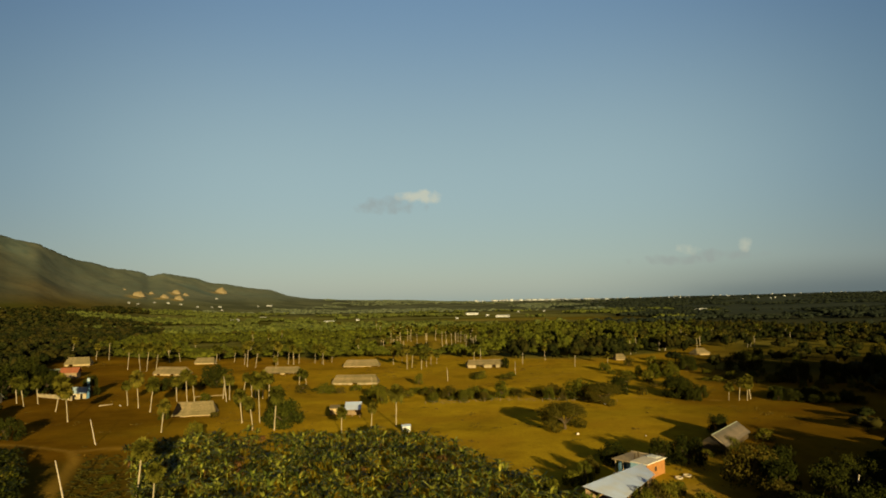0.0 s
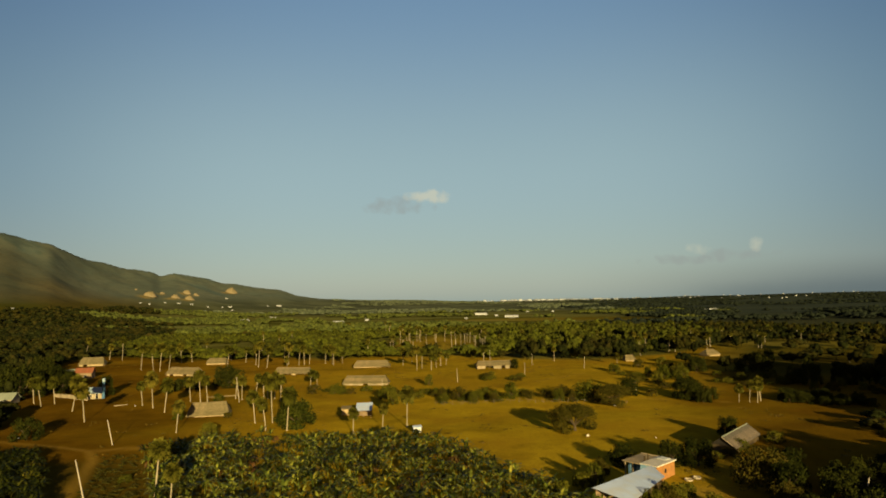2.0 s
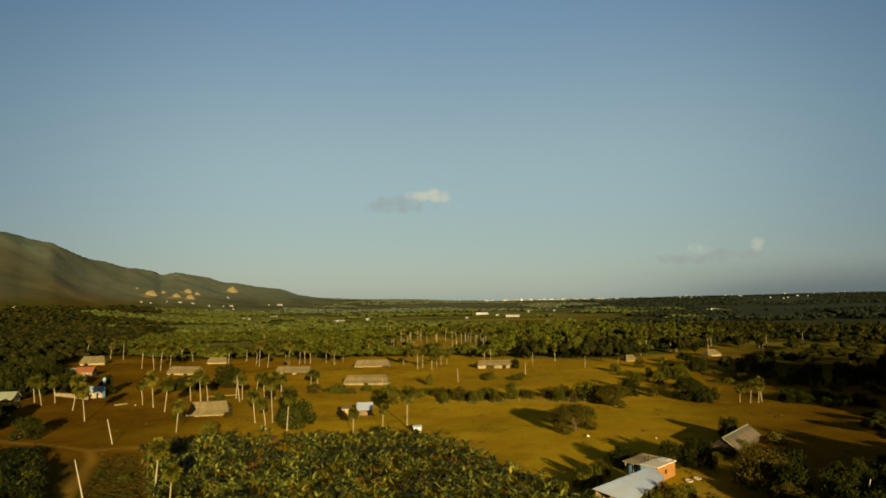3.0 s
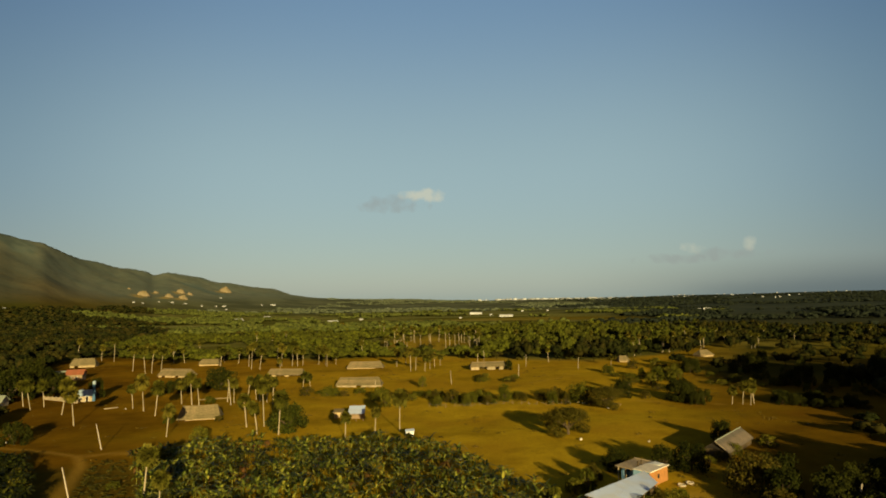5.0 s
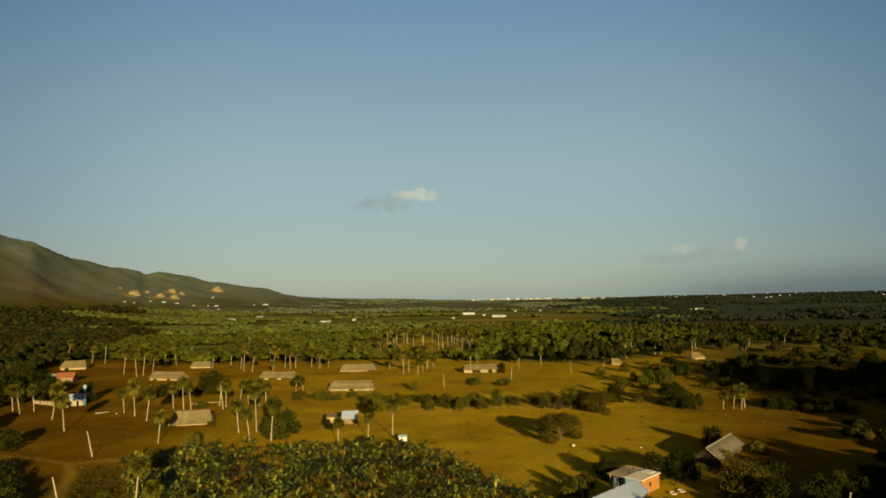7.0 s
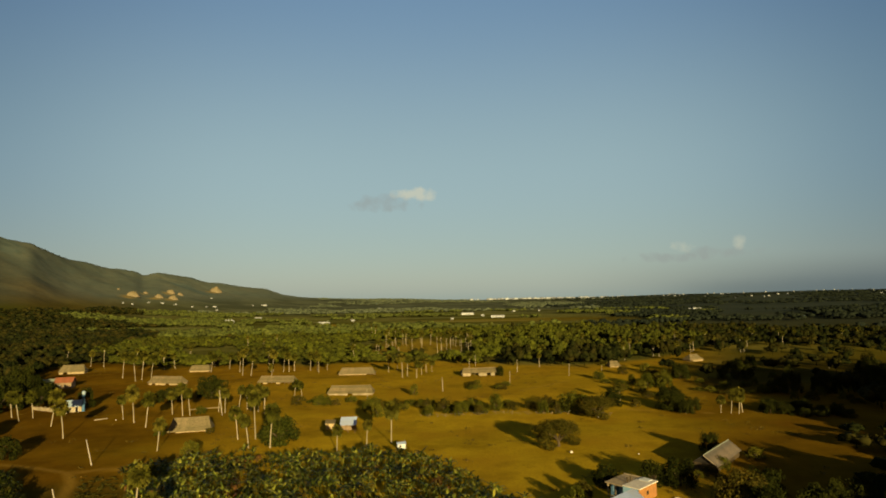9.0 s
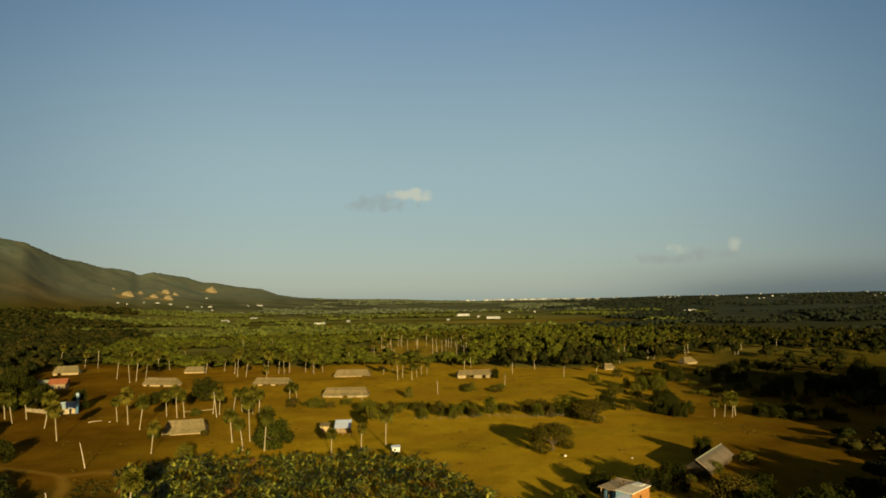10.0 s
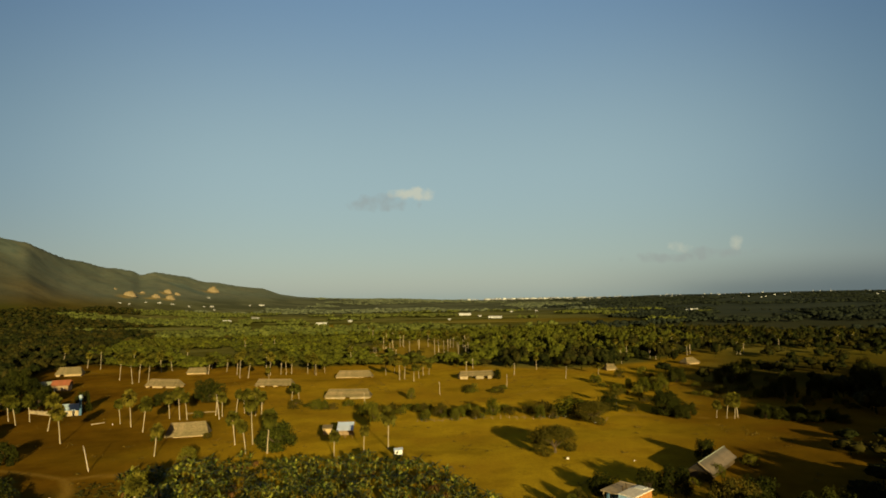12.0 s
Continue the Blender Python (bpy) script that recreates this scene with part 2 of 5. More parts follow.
class Geo:
    """Collects the faces of one part."""

    def __init__(self):
        self.v, self.f, self.smooth = [], [], False

    def face(self, *pts):
        n = len(self.v)
        self.v += [tuple(p) for p in pts]
        self.f.append(tuple(range(n, n + len(pts))))

    def hexa(self, low, high):
        n = len(self.v)
        self.v += [tuple(p) for p in low] + [tuple(p) for p in high]
        self.f += [(n + 3, n + 2, n + 1, n), (n + 4, n + 5, n + 6, n + 7)]
        self.f += [(n + i, n + (i + 1) % 4, n + 4 + (i + 1) % 4, n + 4 + i) for i in range(4)]
        return self

    def box(self, x0, y0, z0, x1, y1, z1):
        return self.hexa([(x0, y0, z0), (x1, y0, z0), (x1, y1, z0), (x0, y1, z0)],
                         [(x0, y0, z1), (x1, y0, z1), (x1, y1, z1), (x0, y1, z1)])

    def tube(self, path, radii, sides=7, cap=True):
        n0 = len(self.v)
        path = [Vector(p) for p in path]
        for i, p in enumerate(path):
            d = (path[min(i + 1, len(path) - 1)] - path[max(i - 1, 0)]).normalized()
            a = d.cross(Vector((0.31, 0.95, 0.05))).normalized()
            b = d.cross(a)
            for k in range(sides):
                w = 2 * math.pi * k / sides
                self.v.append(tuple(p + float(radii[i]) * (math.cos(w) * a + math.sin(w) * b)))
        for i in range(len(path) - 1):
            for k in range(sides):
                k2 = (k + 1) % sides
                self.f.append((n0 + i * sides + k, n0 + i * sides + k2, n0 + (i + 1) * sides + k2, n0 + (i + 1) * sides + k))
        if cap:
            self.f.append(tuple(n0 + (len(path) - 1) * sides + k for k in range(sides)))
        return self

    def mesh(self, name, mat):
        me = bpy.data.meshes.new(name)
        me.from_pydata(self.v, [], self.f)
        for m in mat if isinstance(mat, (list, tuple)) else [mat]:
            me.materials.append(m)
        if self.smooth:
            me.polygons.foreach_set("use_smooth", np.ones(len(me.polygons), bool))
        me.update()
        return me


def part(name, geo, mat, parent, label=""):
    me = geo.mesh(name, mat) if isinstance(geo, Geo) else geo
    ob = new(name, me)
    ob.parent = parent
    return tagged(ob, label=label) if label else ob


def thing(name, m, label, category, group=""):
    ob = new(name)
    ob.empty_display_size = 0.5
    ob.matrix_basis = m
    return tagged(ob, label, category, group)


# ---- the lie of the land ----
CREST_AZ = (-62, -46, -40.0, -39.1, -38.2, -37.3, -36.3, -35.5, -34.7, -33.0, -32.0, -31.1, -29.7, -29.1, -28.0, -26.9, -25.5, -23.9, -23.1, -21.2, -18.8, -17.4, -15.8, -12.9, -8.6, -2.0)
CREST_EL = (7.8, 6.9, 5.88, 5.53, 5.39, 5.23, 4.74, 4.32, 3.95, 3.5, 3.23, 3.19, 2.99, 2.67, 2.87, 2.72, 2.47, 1.91, 1.85, 1.58, 1.32, 0.82, 0.56, 0.43, 0.25, 0.0)


def wobble(x, y, size, seed=0.0):
    """Smooth values between about -1 and 1, from a few crossed waves."""
    x, y = np.asarray(x, float) / size, np.asarray(y, float) / size
    s = np.zeros_like(x + y)
    for k, (a, f) in enumerate(((0.3, 1.0), (1.9, 1.3), (3.1, 1.9), (4.4, 2.7), (5.3, 3.8))):
        w = a + seed
        s = s + np.sin(f * (x * math.cos(w) + y * math.sin(w)) * 2.2 + 1.7 * k + seed + 1.3 * np.sin(f * (y * math.cos(w) - x * math.sin(w)) + k)) / f
    return s / 1.8


def land(x, y):
    x, y = np.asarray(x, float), np.asarray(y, float)
    r = np.hypot(x, y)
    az = np.degrees(np.arctan2(x, y))
    near = np.clip((r - 60) / 120, 0, 1)
    z = near * ((0.42 * wobble(x, y, 45, 0.4) + 0.10 * wobble(x, y, 13, 1.7)) * np.clip((600 - r) / 300, 0, 1))
    t = np.clip((r - 1600) / 3200, 0, 1)
    z = z + 34 * t * t * (3 - 2 * t) + t * 7 * wobble(x, y, 900, 2.0)
    crest_r = np.interp(az, (-60, -37, -12), (1900, 2500, 4300))
    far = np.clip((crest_r - 1600) / 3200, 0, 1)
    crest_h = np.tan(np.radians(np.interp(az, CREST_AZ, CREST_EL))) * crest_r + (38 - 34 * far * far * (3 - 2 * far)) * np.clip((-2.0 - az) / 6, 0, 1)
    s = np.clip((r - 0.40 * crest_r) / (0.60 * crest_r), 0, 1)
    prof = 0.55 * s ** 1.5 + 0.45 * s ** 3
    back = np.clip((r - crest_r) / 1800, 0, 1)
    fade = np.clip((62 - np.abs(az)) / 12, 0, 1)
    hill = crest_h * prof * (1 - 0.7 * back) * fade * (az < 0)
    hill = hill * (1 + 0.22 * wobble(x, y, 330, 1.1) * s * (1 - 0.97 * s) + 0.10 * wobble(x, y, 110, 3.0) * s * (1 - 0.85 * s))
    z = z + hill
    right = np.clip((az - 14) / 18, 0, 1)
    s2 = np.clip((r - 3300) / 1400, 0, 1)
    z = z + 15 * right * s2 * s2 * (3 - 2 * s2) * np.clip((75 - az) / 20, 0, 1) * (1 + 0.22 * wobble(x, y, 700, 0.7))
    # an unseen bank added south-east of the yard to keep the evening sun off it
    e = np.clip((x - 100) / 24, 0, 1)
    bank = 11 * e * e * (3 - 2 * e) + 0.60 * np.clip(x - 136, 0, 80)
    z = z + bank * np.exp(-((y - 66) / 24) ** 2) * np.clip((600 - x) / 200, 0, 1)
    return z


def stand(x, y, turn=0.0, scale=1.0, sink=0.0, lean_x=0.0, lean_y=0.0):
    z = float(land(x, y)) - sink
    return pose(x, y, z, lean_x, lean_y, turn) @ Matrix.Diagonal((scale, scale, scale, 1.0))


WOOD_AZ = (-60, -44, -39.5, -38.5, -36, -33, -27, -15, -3, 5, 10, 14, 19, 22, 27, 33, 45, 60)
WOOD_R = (120, 170, 235, 330, 455, 495, 425, 392, 384, 362, 352, 366, 430, 500, 560, 540, 480, 420)


def wood_edge(az):
    return np.interp(az, WOOD_AZ, WOOD_R)


FAR_FIELDS = [(-150, 1010, 120, 34), (20, 1090, 150, 26), (230, 985, 120, 28), (-330, 1180, 90, 40), (-60, 1330, 200, 40), (260, 1420, 170, 36), (-420, 1420, 130, 50), (-20, 1650, 240, 60), (330, 830, 60, 16), (-96, 700, 40, 40), (-540, 1010, 120, 42)]


def build_ground():
    view = np.linspace(-48, 48, 400)
    rest = np.linspace(48, 312, 70)[1:-1]
    az = np.radians(np.concatenate([view, rest]))
    r = np.concatenate([[0.0, 12, 30, 50], np.geomspace(62, 4960, 360)])
    A, R = np.meshgrid(az, r)
    X, Y = R * np.sin(A), R * np.cos(A)
    V = np.stack([X, Y, land(X, Y)], -1).reshape(-1, 3)
    n, k = len(az), len(r)
    i, j = np.meshgrid(np.arange(k - 1), np.arange(n), indexing="ij")
    j2 = (j + 1) % n
    F = np.stack([i * n + j, i * n + j2, (i + 1) * n + j2, (i + 1) * n + j], -1).reshape(-1, 4)[:, ::-1]
    me = np_mesh("ground", V, F, ground_material(), smooth=True)
    x, y = V[:, 0], V[:, 1]
    rr, azd = np.hypot(x, y), np.degrees(np.arctan2(x, y))
    # land cover: red = dry yellow grass, green = green growth, blue = bare pale earth, alpha = tilled plain
    edge = wood_edge(azd)
    dry = np.clip((x + 112) / 60 + 0.35 * wobble(x, y, 40, 1.0), 0, 1) * np.clip((320 - rr) / 80, 0.75, 1)
    green = np.clip((rr - edge) / 30 + 0.3 * wobble(x, y, 25, 2.0), 0, 1)
    green = np.maximum(green, 0.8 * np.clip((azd - 19) / 5, 0, 1) * np.clip((rr - 246 - 4 * (azd - 17)) / 40, 0, 1))
    green = np.maximum(green, 0.55 * np.clip((118 - rr) / 15, 0, 1))
    garden = np.clip((-52 - x) / 8, 0, 1) * np.clip((143 + 0.12 * (x + 90) - y) / 8 + 0.4 * wobble(x, y, 14, 3.0), 0, 1)
    green = np.maximum(green, 0.5 * garden)
    slope = np.clip((-24 - azd) / 8, 0, 1) * np.clip((rr - 1100) / 300, 0, 1) * np.clip((2350 - rr) / 500, 0, 1)
    green = green * (1 - 0.22 * slope * np.clip(0.6 + 1.2 * wobble(x, y, 260, 4.0), 0, 1))
    clear = np.clip(1.6 - np.hypot((x + 42) / 34, (y - 520) / 95), 0, 1) + 0.45 * np.clip(1.6 - np.hypot((x - 120) / 170, (y - 1130) / 80), 0, 1) + np.clip(1.6 - np.hypot((x + 225) / 60, (y - 960) / 90), 0, 1)
    green, dry = green * (1 - 0.7 * np.clip(clear, 0, 1)), np.maximum(dry, np.clip(clear, 0, 1))
    field = np.zeros_like(x)
    for fx, fy, fw, fd in FAR_FIELDS:
        field = np.maximum(field, np.clip(2.2 - 2 * np.hypot((x - fx) / fw, (y - fy) / fd), 0, 1))
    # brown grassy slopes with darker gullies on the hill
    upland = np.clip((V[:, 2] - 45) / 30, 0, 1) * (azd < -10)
    gully = np.clip(1.4 * wobble(x, y, 420, 2.6) - 0.3, 0, 1)
    green = np.where(upland > 0, np.maximum(green * (1 - 0.12 * upland), 0.97 * upland * gully), green)
    dry = np.where(upland > 0, dry * (1 - upland), dry)
    line = np.zeros_like(x)
    for (ax, ay), (bx, by), w in (((-160, 168), (-136, 160), 1.0), ((-136, 160), (-111, 151.5), 1.0), ((-111, 151.5), (-99, 146), 0.9), ((-99, 146), (-93, 138.5), 1.2), ((-93, 138.5), (-89, 130), 1.4), ((-89, 130), (-85, 122), 1.5),
                                  ((-85, 122), (-78, 106), 1.6), ((-78, 106), (-72, 92), 1.6), ((-99, 146), (-66, 156), 1.3), ((24, 268), (52, 300), 0.8), ((56, 226), (78, 216), 0.8), ((78, 216), (104, 214), 0.7)):
        t = np.clip(((x - ax) * (bx - ax) + (y - ay) * (by - ay)) / ((bx - ax) ** 2 + (by - ay) ** 2), 0, 1)
        d = np.hypot(x - ax - t * (bx - ax), y - ay - t * (by - ay))
        line = np.maximum(line, np.clip(1.4 - d / w, 0, 1))
    bare, green = line * 0.30, green * (1 - 0.9 * line)
    bare = np.maximum(bare, 0.10 * np.clip(1.5 - np.hypot((x + 42) / 34, (y - 510) / 90) + 0.5 * wobble(x, y, 20, 4.0), 0, 1))
    yard = np.clip(1.3 - np.hypot((x - 40) / 6, (y - 116) / 4), 0, 1)
    bare = np.maximum(bare, 0.4 * yard)
    for qx, qy, qr in QUARRY:
        bare = np.maximum(bare, 0.5 * np.clip(1.3 - np.hypot((x - qx) / qr, (y - qy + qr) / (1.4 * qr)) + 0.35 * wobble(x, y, 40, 5.0), 0, 1))
    dry = dry * np.clip((rr - 50) / 50, 0, 1)
    rgba = np.stack([np.clip(dry, 0, 1), np.clip(green, 0, 1), np.clip(bare, 0, 1), np.clip(1 - (V[:, 2] - 12) / 25, 0, 1)], -1).astype(np.float32)
    me.color_attributes.new("cover", "FLOAT_COLOR", "POINT").data.foreach_set("color", rgba.ravel())
    # painted tints: red = side darkening like lens vignetting, green = far haze, blue = upland haze
    side_dark = np.clip((azd - 15) / 12 + 0.25 * wobble(x, y, 30, 2.5), 0, 1) * np.clip((520 - rr) / 120, 0, 1)
    side_dark = np.maximum(side_dark, np.clip((azd - 7) / 11 + 0.2 * wobble(x, y, 260, 3.1), 0, 1) * np.clip((rr - 600) / 200, 0, 1))
    side_dark = np.maximum(side_dark, 0.95 * np.clip((-20 - 7 * (rr > 700) - azd) / 14 + 0.3 * wobble(x, y, 26, 1.5) * (rr < 700) + 0.25 * wobble(x, y, 300, 1.5) * (rr > 700), 0, 1) * np.clip(1 - (rr - 600) / 5200, 0.6, 1))
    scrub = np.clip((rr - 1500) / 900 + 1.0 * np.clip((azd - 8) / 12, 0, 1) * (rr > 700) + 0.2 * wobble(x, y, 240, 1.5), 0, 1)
    side_dark, scrub = side_dark * np.clip((rr - 50) / 50, 0, 1), scrub * np.clip((rr - 50) / 50, 0, 1)
    zone = np.stack([side_dark, scrub, np.clip(upland, 0, 1), field], -1).astype(np.float32)
    me.color_attributes.new("zone", "FLOAT_COLOR", "POINT").data.foreach_set("color", zone.ravel())
    return tagged(new("ground", me), "dry brown savanna plain rising into green hills", "ground", kind="structure")


def ground_material():
    m = bpy.data.materials.new("savanna_ground")
    m.use_nodes = True
    nt = m.node_tree
    bsdf = nt.nodes["Principled BSDF"]
    bsdf.inputs["Roughness"].default_value, bsdf.inputs["Specular IOR Level"].default_value = 1.0, 0.0
    tc = nt.nodes.new("ShaderNodeTexCoord")

    def nz(scale, detail=5.0):
        n = nt.nodes.new("ShaderNodeTexNoise")
        n.inputs["Scale"].default_value, n.inputs["Detail"].default_value, n.inputs["Roughness"].default_value = scale, detail, 0.62
        nt.links.new(tc.outputs["Object"], n.inputs["Vector"])
        return n.outputs[0]

    def ranged(v, a, b):
        n = nt.nodes.new("ShaderNodeMapRange")
        n.inputs[1].default_value, n.inputs[2].default_value = a, b
        nt.links.new(v, n.inputs[0])
        return n.outputs[0]

    at = nt.nodes.new("ShaderNodeAttribute")
    at.attribute_name = "cover"
    sep = nt.nodes.new("ShaderNodeSeparateColor")
    nt.links.new(at.outputs["Color"], sep.inputs[0])
    fine, mid, wide, fields, patch = nz(1.4), nz(0.12), nz(0.025), nz(0.0042, 4.0), nz(0.055, 4.0)
    soil = mix_color(nt, ranged(mid, 0.35, 0.65), (0.250, 0.137, 0.0085), (0.190, 0.105, 0.0068))
    soil = mix_color(nt, ranged(wide, 0.46, 0.60), soil, (0.285, 0.165, 0.0095))
    soil = mix_color(nt, math_node(nt, "MULTIPLY", ranged(patch, 0.52, 0.62), 0.6), soil, (0.130, 0.078, 0.0052))
    grass = mix_color(nt, ranged(mid, 0.35, 0.65), (0.365, 0.246, 0.0115), (0.290, 0.194, 0.0095))
    grass = mix_color(nt, ranged(wide, 0.46, 0.60), grass, (0.290, 0.178, 0.0100))
    grass = mix_color(nt, math_node(nt, "MULTIPLY", ranged(patch, 0.54, 0.66), 0.5), grass, (0.160, 0.098, 0.0060))
    green = mix_color(nt, math_node(nt, "MULTIPLY", ranged(fields, 0.42, 0.58), at.outputs["Alpha"]), (0.058, 0.062, 0.011), (0.150, 0.142, 0.036))
    green = mix_color(nt, ranged(wide, 0.55, 0.70), green, (0.085, 0.074, 0.008))
    zn = nt.nodes.new("ShaderNodeAttribute")
    zn.attribute_name = "zone"
    zone = nt.nodes.new("ShaderNodeSeparateColor")
    nt.links.new(zn.outputs["Color"], zone.inputs[0])
    # grey-blue plain colours put distance haze into the ground
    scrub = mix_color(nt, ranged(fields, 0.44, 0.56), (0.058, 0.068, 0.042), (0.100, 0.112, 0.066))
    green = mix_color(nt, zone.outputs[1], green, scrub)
    # blue-grey hill colours stand in for haze on the slopes
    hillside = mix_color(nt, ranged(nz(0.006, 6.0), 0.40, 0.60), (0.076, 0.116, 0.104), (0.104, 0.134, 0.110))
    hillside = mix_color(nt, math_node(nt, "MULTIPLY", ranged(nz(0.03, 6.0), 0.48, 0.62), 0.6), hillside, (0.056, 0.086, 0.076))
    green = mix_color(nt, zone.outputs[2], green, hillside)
    green = mix_color(nt, zn.outputs["Alpha"], green, (0.165, 0.165, 0.050))
    # darker ground toward both sides, in place of lens vignetting
    side_dark = mix_color(nt, ranged(mid, 0.35, 0.65), (0.092, 0.042, 0.0030), (0.055, 0.026, 0.0022))
    grass = mix_color(nt, math_node(nt, "MULTIPLY", zone.outputs[0], 0.85), grass, side_dark)
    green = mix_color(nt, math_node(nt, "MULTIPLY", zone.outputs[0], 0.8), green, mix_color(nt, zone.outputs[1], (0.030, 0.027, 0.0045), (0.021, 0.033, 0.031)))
    soil = mix_color(nt, math_node(nt, "MULTIPLY", zone.outputs[0], 0.8), soil, side_dark)
    col = mix_color(nt, sep.outputs[0], soil, grass)
    col = mix_color(nt, sep.outputs[1], col, green)
    col = mix_color(nt, sep.outputs[2], col, (0.40, 0.255, 0.045))
    col = mix_color(nt, math_node(nt, "MULTIPLY", ranged(fine, 0.45, 0.75), 0.35), col, (0.085, 0.055, 0.009))
    nt.links.new(col, bsdf.inputs["Base Color"])
    b = nt.nodes.new("ShaderNodeBump")
    b.inputs["Strength"].default_value, b.inputs["Distance"].default_value = 0.5, 0.25
    nt.links.new(fine, b.inputs["Height"])
    nt.links.new(b.outputs[0], bsdf.inputs["Normal"])
    return m


QUARRY = ((-1146, 1995, 25), (-1189, 2155, 12), (-1155, 2272, 20), (-1098, 2077, 18), (-1060, 2105, 20), (-1127, 2295, 14), (-1220, 2843, 34), (-1239, 2064, 8))
build_ground()


# ---- woods ----
def ico():
    t = (1 + 5 ** 0.5) / 2
    v = np.array([(-1, t, 0), (1, t, 0), (-1, -t, 0), (1, -t, 0), (0, -1, t), (0, 1, t), (0, -1, -t), (0, 1, -t), (t, 0, -1), (t, 0, 1), (-t, 0, -1), (-t, 0, 1)], float)
    f = [(0, 11, 5), (0, 5, 1), (0, 1, 7), (0, 7, 10), (0, 10, 11), (1, 5, 9), (5, 11, 4), (11, 10, 2), (10, 7, 6), (7, 1, 8),
         (3, 9, 4), (3, 4, 2), (3, 2, 6), (3, 6, 8), (3, 8, 9), (4, 9, 5), (2, 4, 11), (6, 2, 10), (8, 6, 7), (9, 8, 1)]
    return v / np.linalg.norm(v[0]), np.array(f)


def ico_fine():
    v, f = ico()
    v, made, out = [tuple(p) for p in v], {}, []

    def middle(a, b):
        key = (min(a, b), max(a, b))
        if key not in made:
            p = (np.array(v[a]) + np.array(v[b])) / 2
            v.append(tuple(p / np.linalg.norm(p)))
            made[key] = len(v) - 1
        return made[key]

    for a, b, c in f:
        ab, bc, ca = middle(a, b), middle(b, c), middle(c, a)
        out += [(a, ab, ca), (b, bc, ab), (c, ca, bc), (ab, bc, ca)]
    return np.array(v), np.array(out)


ICO, ICO_FINE = ico(), ico_fine()


def leaf_tris(rng, centres, out, size):
    """Small bent leaf sprays at the places given, each two triangles."""
    n = len(centres)
    a = rng.normal(size=(n, 3))
    a /= np.linalg.norm(a, axis=1)[:, None]
    b = np.cross(a, out + 0.4 * rng.normal(size=(n, 3)))
    b /= np.linalg.norm(b, axis=1)[:, None] + 1e-6
    s = size * rng.uniform(0.6, 1.4, (n, 1))
    v = np.stack([centres - a * s, centres + b * s * 0.6, centres + a * s, centres - b * s * 0.6], 1).reshape(-1, 3)
    i = np.arange(n)[:, None] * 4
    f = np.concatenate([i + [[0, 1, 2]], i + [[0, 2, 3]]])
    return v, f


def lobe_tree(rng, lobes, base, sprays, flat=0.8):
    """A crown of a core and uneven smaller lobes over its dome, with sprays standing out; unit height 1 and width about 1."""
    V, F, n = [], [], 0
    for k in range(lobes):
        v, f = base
        if k:
            az, up = k * 2.399963 + rng.uniform(-0.5, 0.5), rng.uniform(0.0, 1.0)
            out = 0.34 * math.sqrt(1 - up * up) * rng.uniform(0.75, 1.25)
            c, r = np.array([out * math.cos(az), out * math.sin(az), 0.40 + 0.36 * up * rng.uniform(0.7, 1.15)]), rng.uniform(0.13, 0.25)
        else:
            c, r = np.array([0, 0, 0.52]), 0.34
        w = v * (1 + rng.uniform(-0.3, 0.3, (len(v), 1))) * r * np.array([1, 1, flat]) + c
        w[:, 2] = np.maximum(w[:, 2], 0.08)
        V.append(w), F.append(f + n)
        n += len(w)
        if sprays:
            d = rng.normal(size=(sprays, 3))
            d[:, 2] = np.abs(d[:, 2]) * 0.8
            d /= np.linalg.norm(d, axis=1)[:, None]
            lv, lf = leaf_tris(rng, c + d * r * np.array([1, 1, flat]) * rng.uniform(0.85, 1.25, (sprays, 1)), d, 0.075 if sprays < 20 else 0.055)
            V.append(lv), F.append(lf + n)
            n += len(lv)
    if sprays:
        V.append(np.array([(0.03, 0, 0), (-0.015, 0.026, 0), (-0.015, -0.026, 0), (0, 0, 0.6)])), F.append(np.array([(0, 1, 3), (1, 2, 3), (2, 0, 3)]) + n)
    return np.concatenate(V), np.concatenate(F)


def scatter(name, protos, x, y, wide, tall, rng, mats, label, category, smooth=True):
    """Joins many small plants into one mesh."""
    kind, turn, z = rng.integers(0, len(protos), len(x)), rng.uniform(0, 2 * math.pi, len(x)), land(x, y)
    VV, FF, base = [], [], 0
    for k, (v, f) in enumerate(protos):
        s = np.nonzero(kind == k)[0]
        c, n = np.cos(turn[s])[:, None], np.sin(turn[s])[:, None]
        px = (v[None, :, 0] * c - v[None, :, 1] * n) * wide[s][:, None] + x[s][:, None]
        py = (v[None, :, 0] * n + v[None, :, 1] * c) * wide[s][:, None] + y[s][:, None]
        pz = v[None, :, 2] * tall[s][:, None] + z[s][:, None]
        VV.append(np.stack([px, py, pz], -1).reshape(-1, 3))
        FF.append((f[None] + (np.arange(len(s)) * len(v))[:, None, None]).reshape(-1, 3) + base)
        base += len(s) * len(v)
    return tagged(new(name, np_mesh(name, np.concatenate(VV), np.concatenate(FF), mats, smooth)), label, category, kind="stuff")


FAR_SIGHT_GAPS = [(-540, 1338), (-516, 1290), (-528, 1494), (6, 1537), (41, 1403), (71, 1290), (-27, 1218), (-230, 1203), (-262, 1091), (658, 1703), (148, 1808), (227, 1827)]


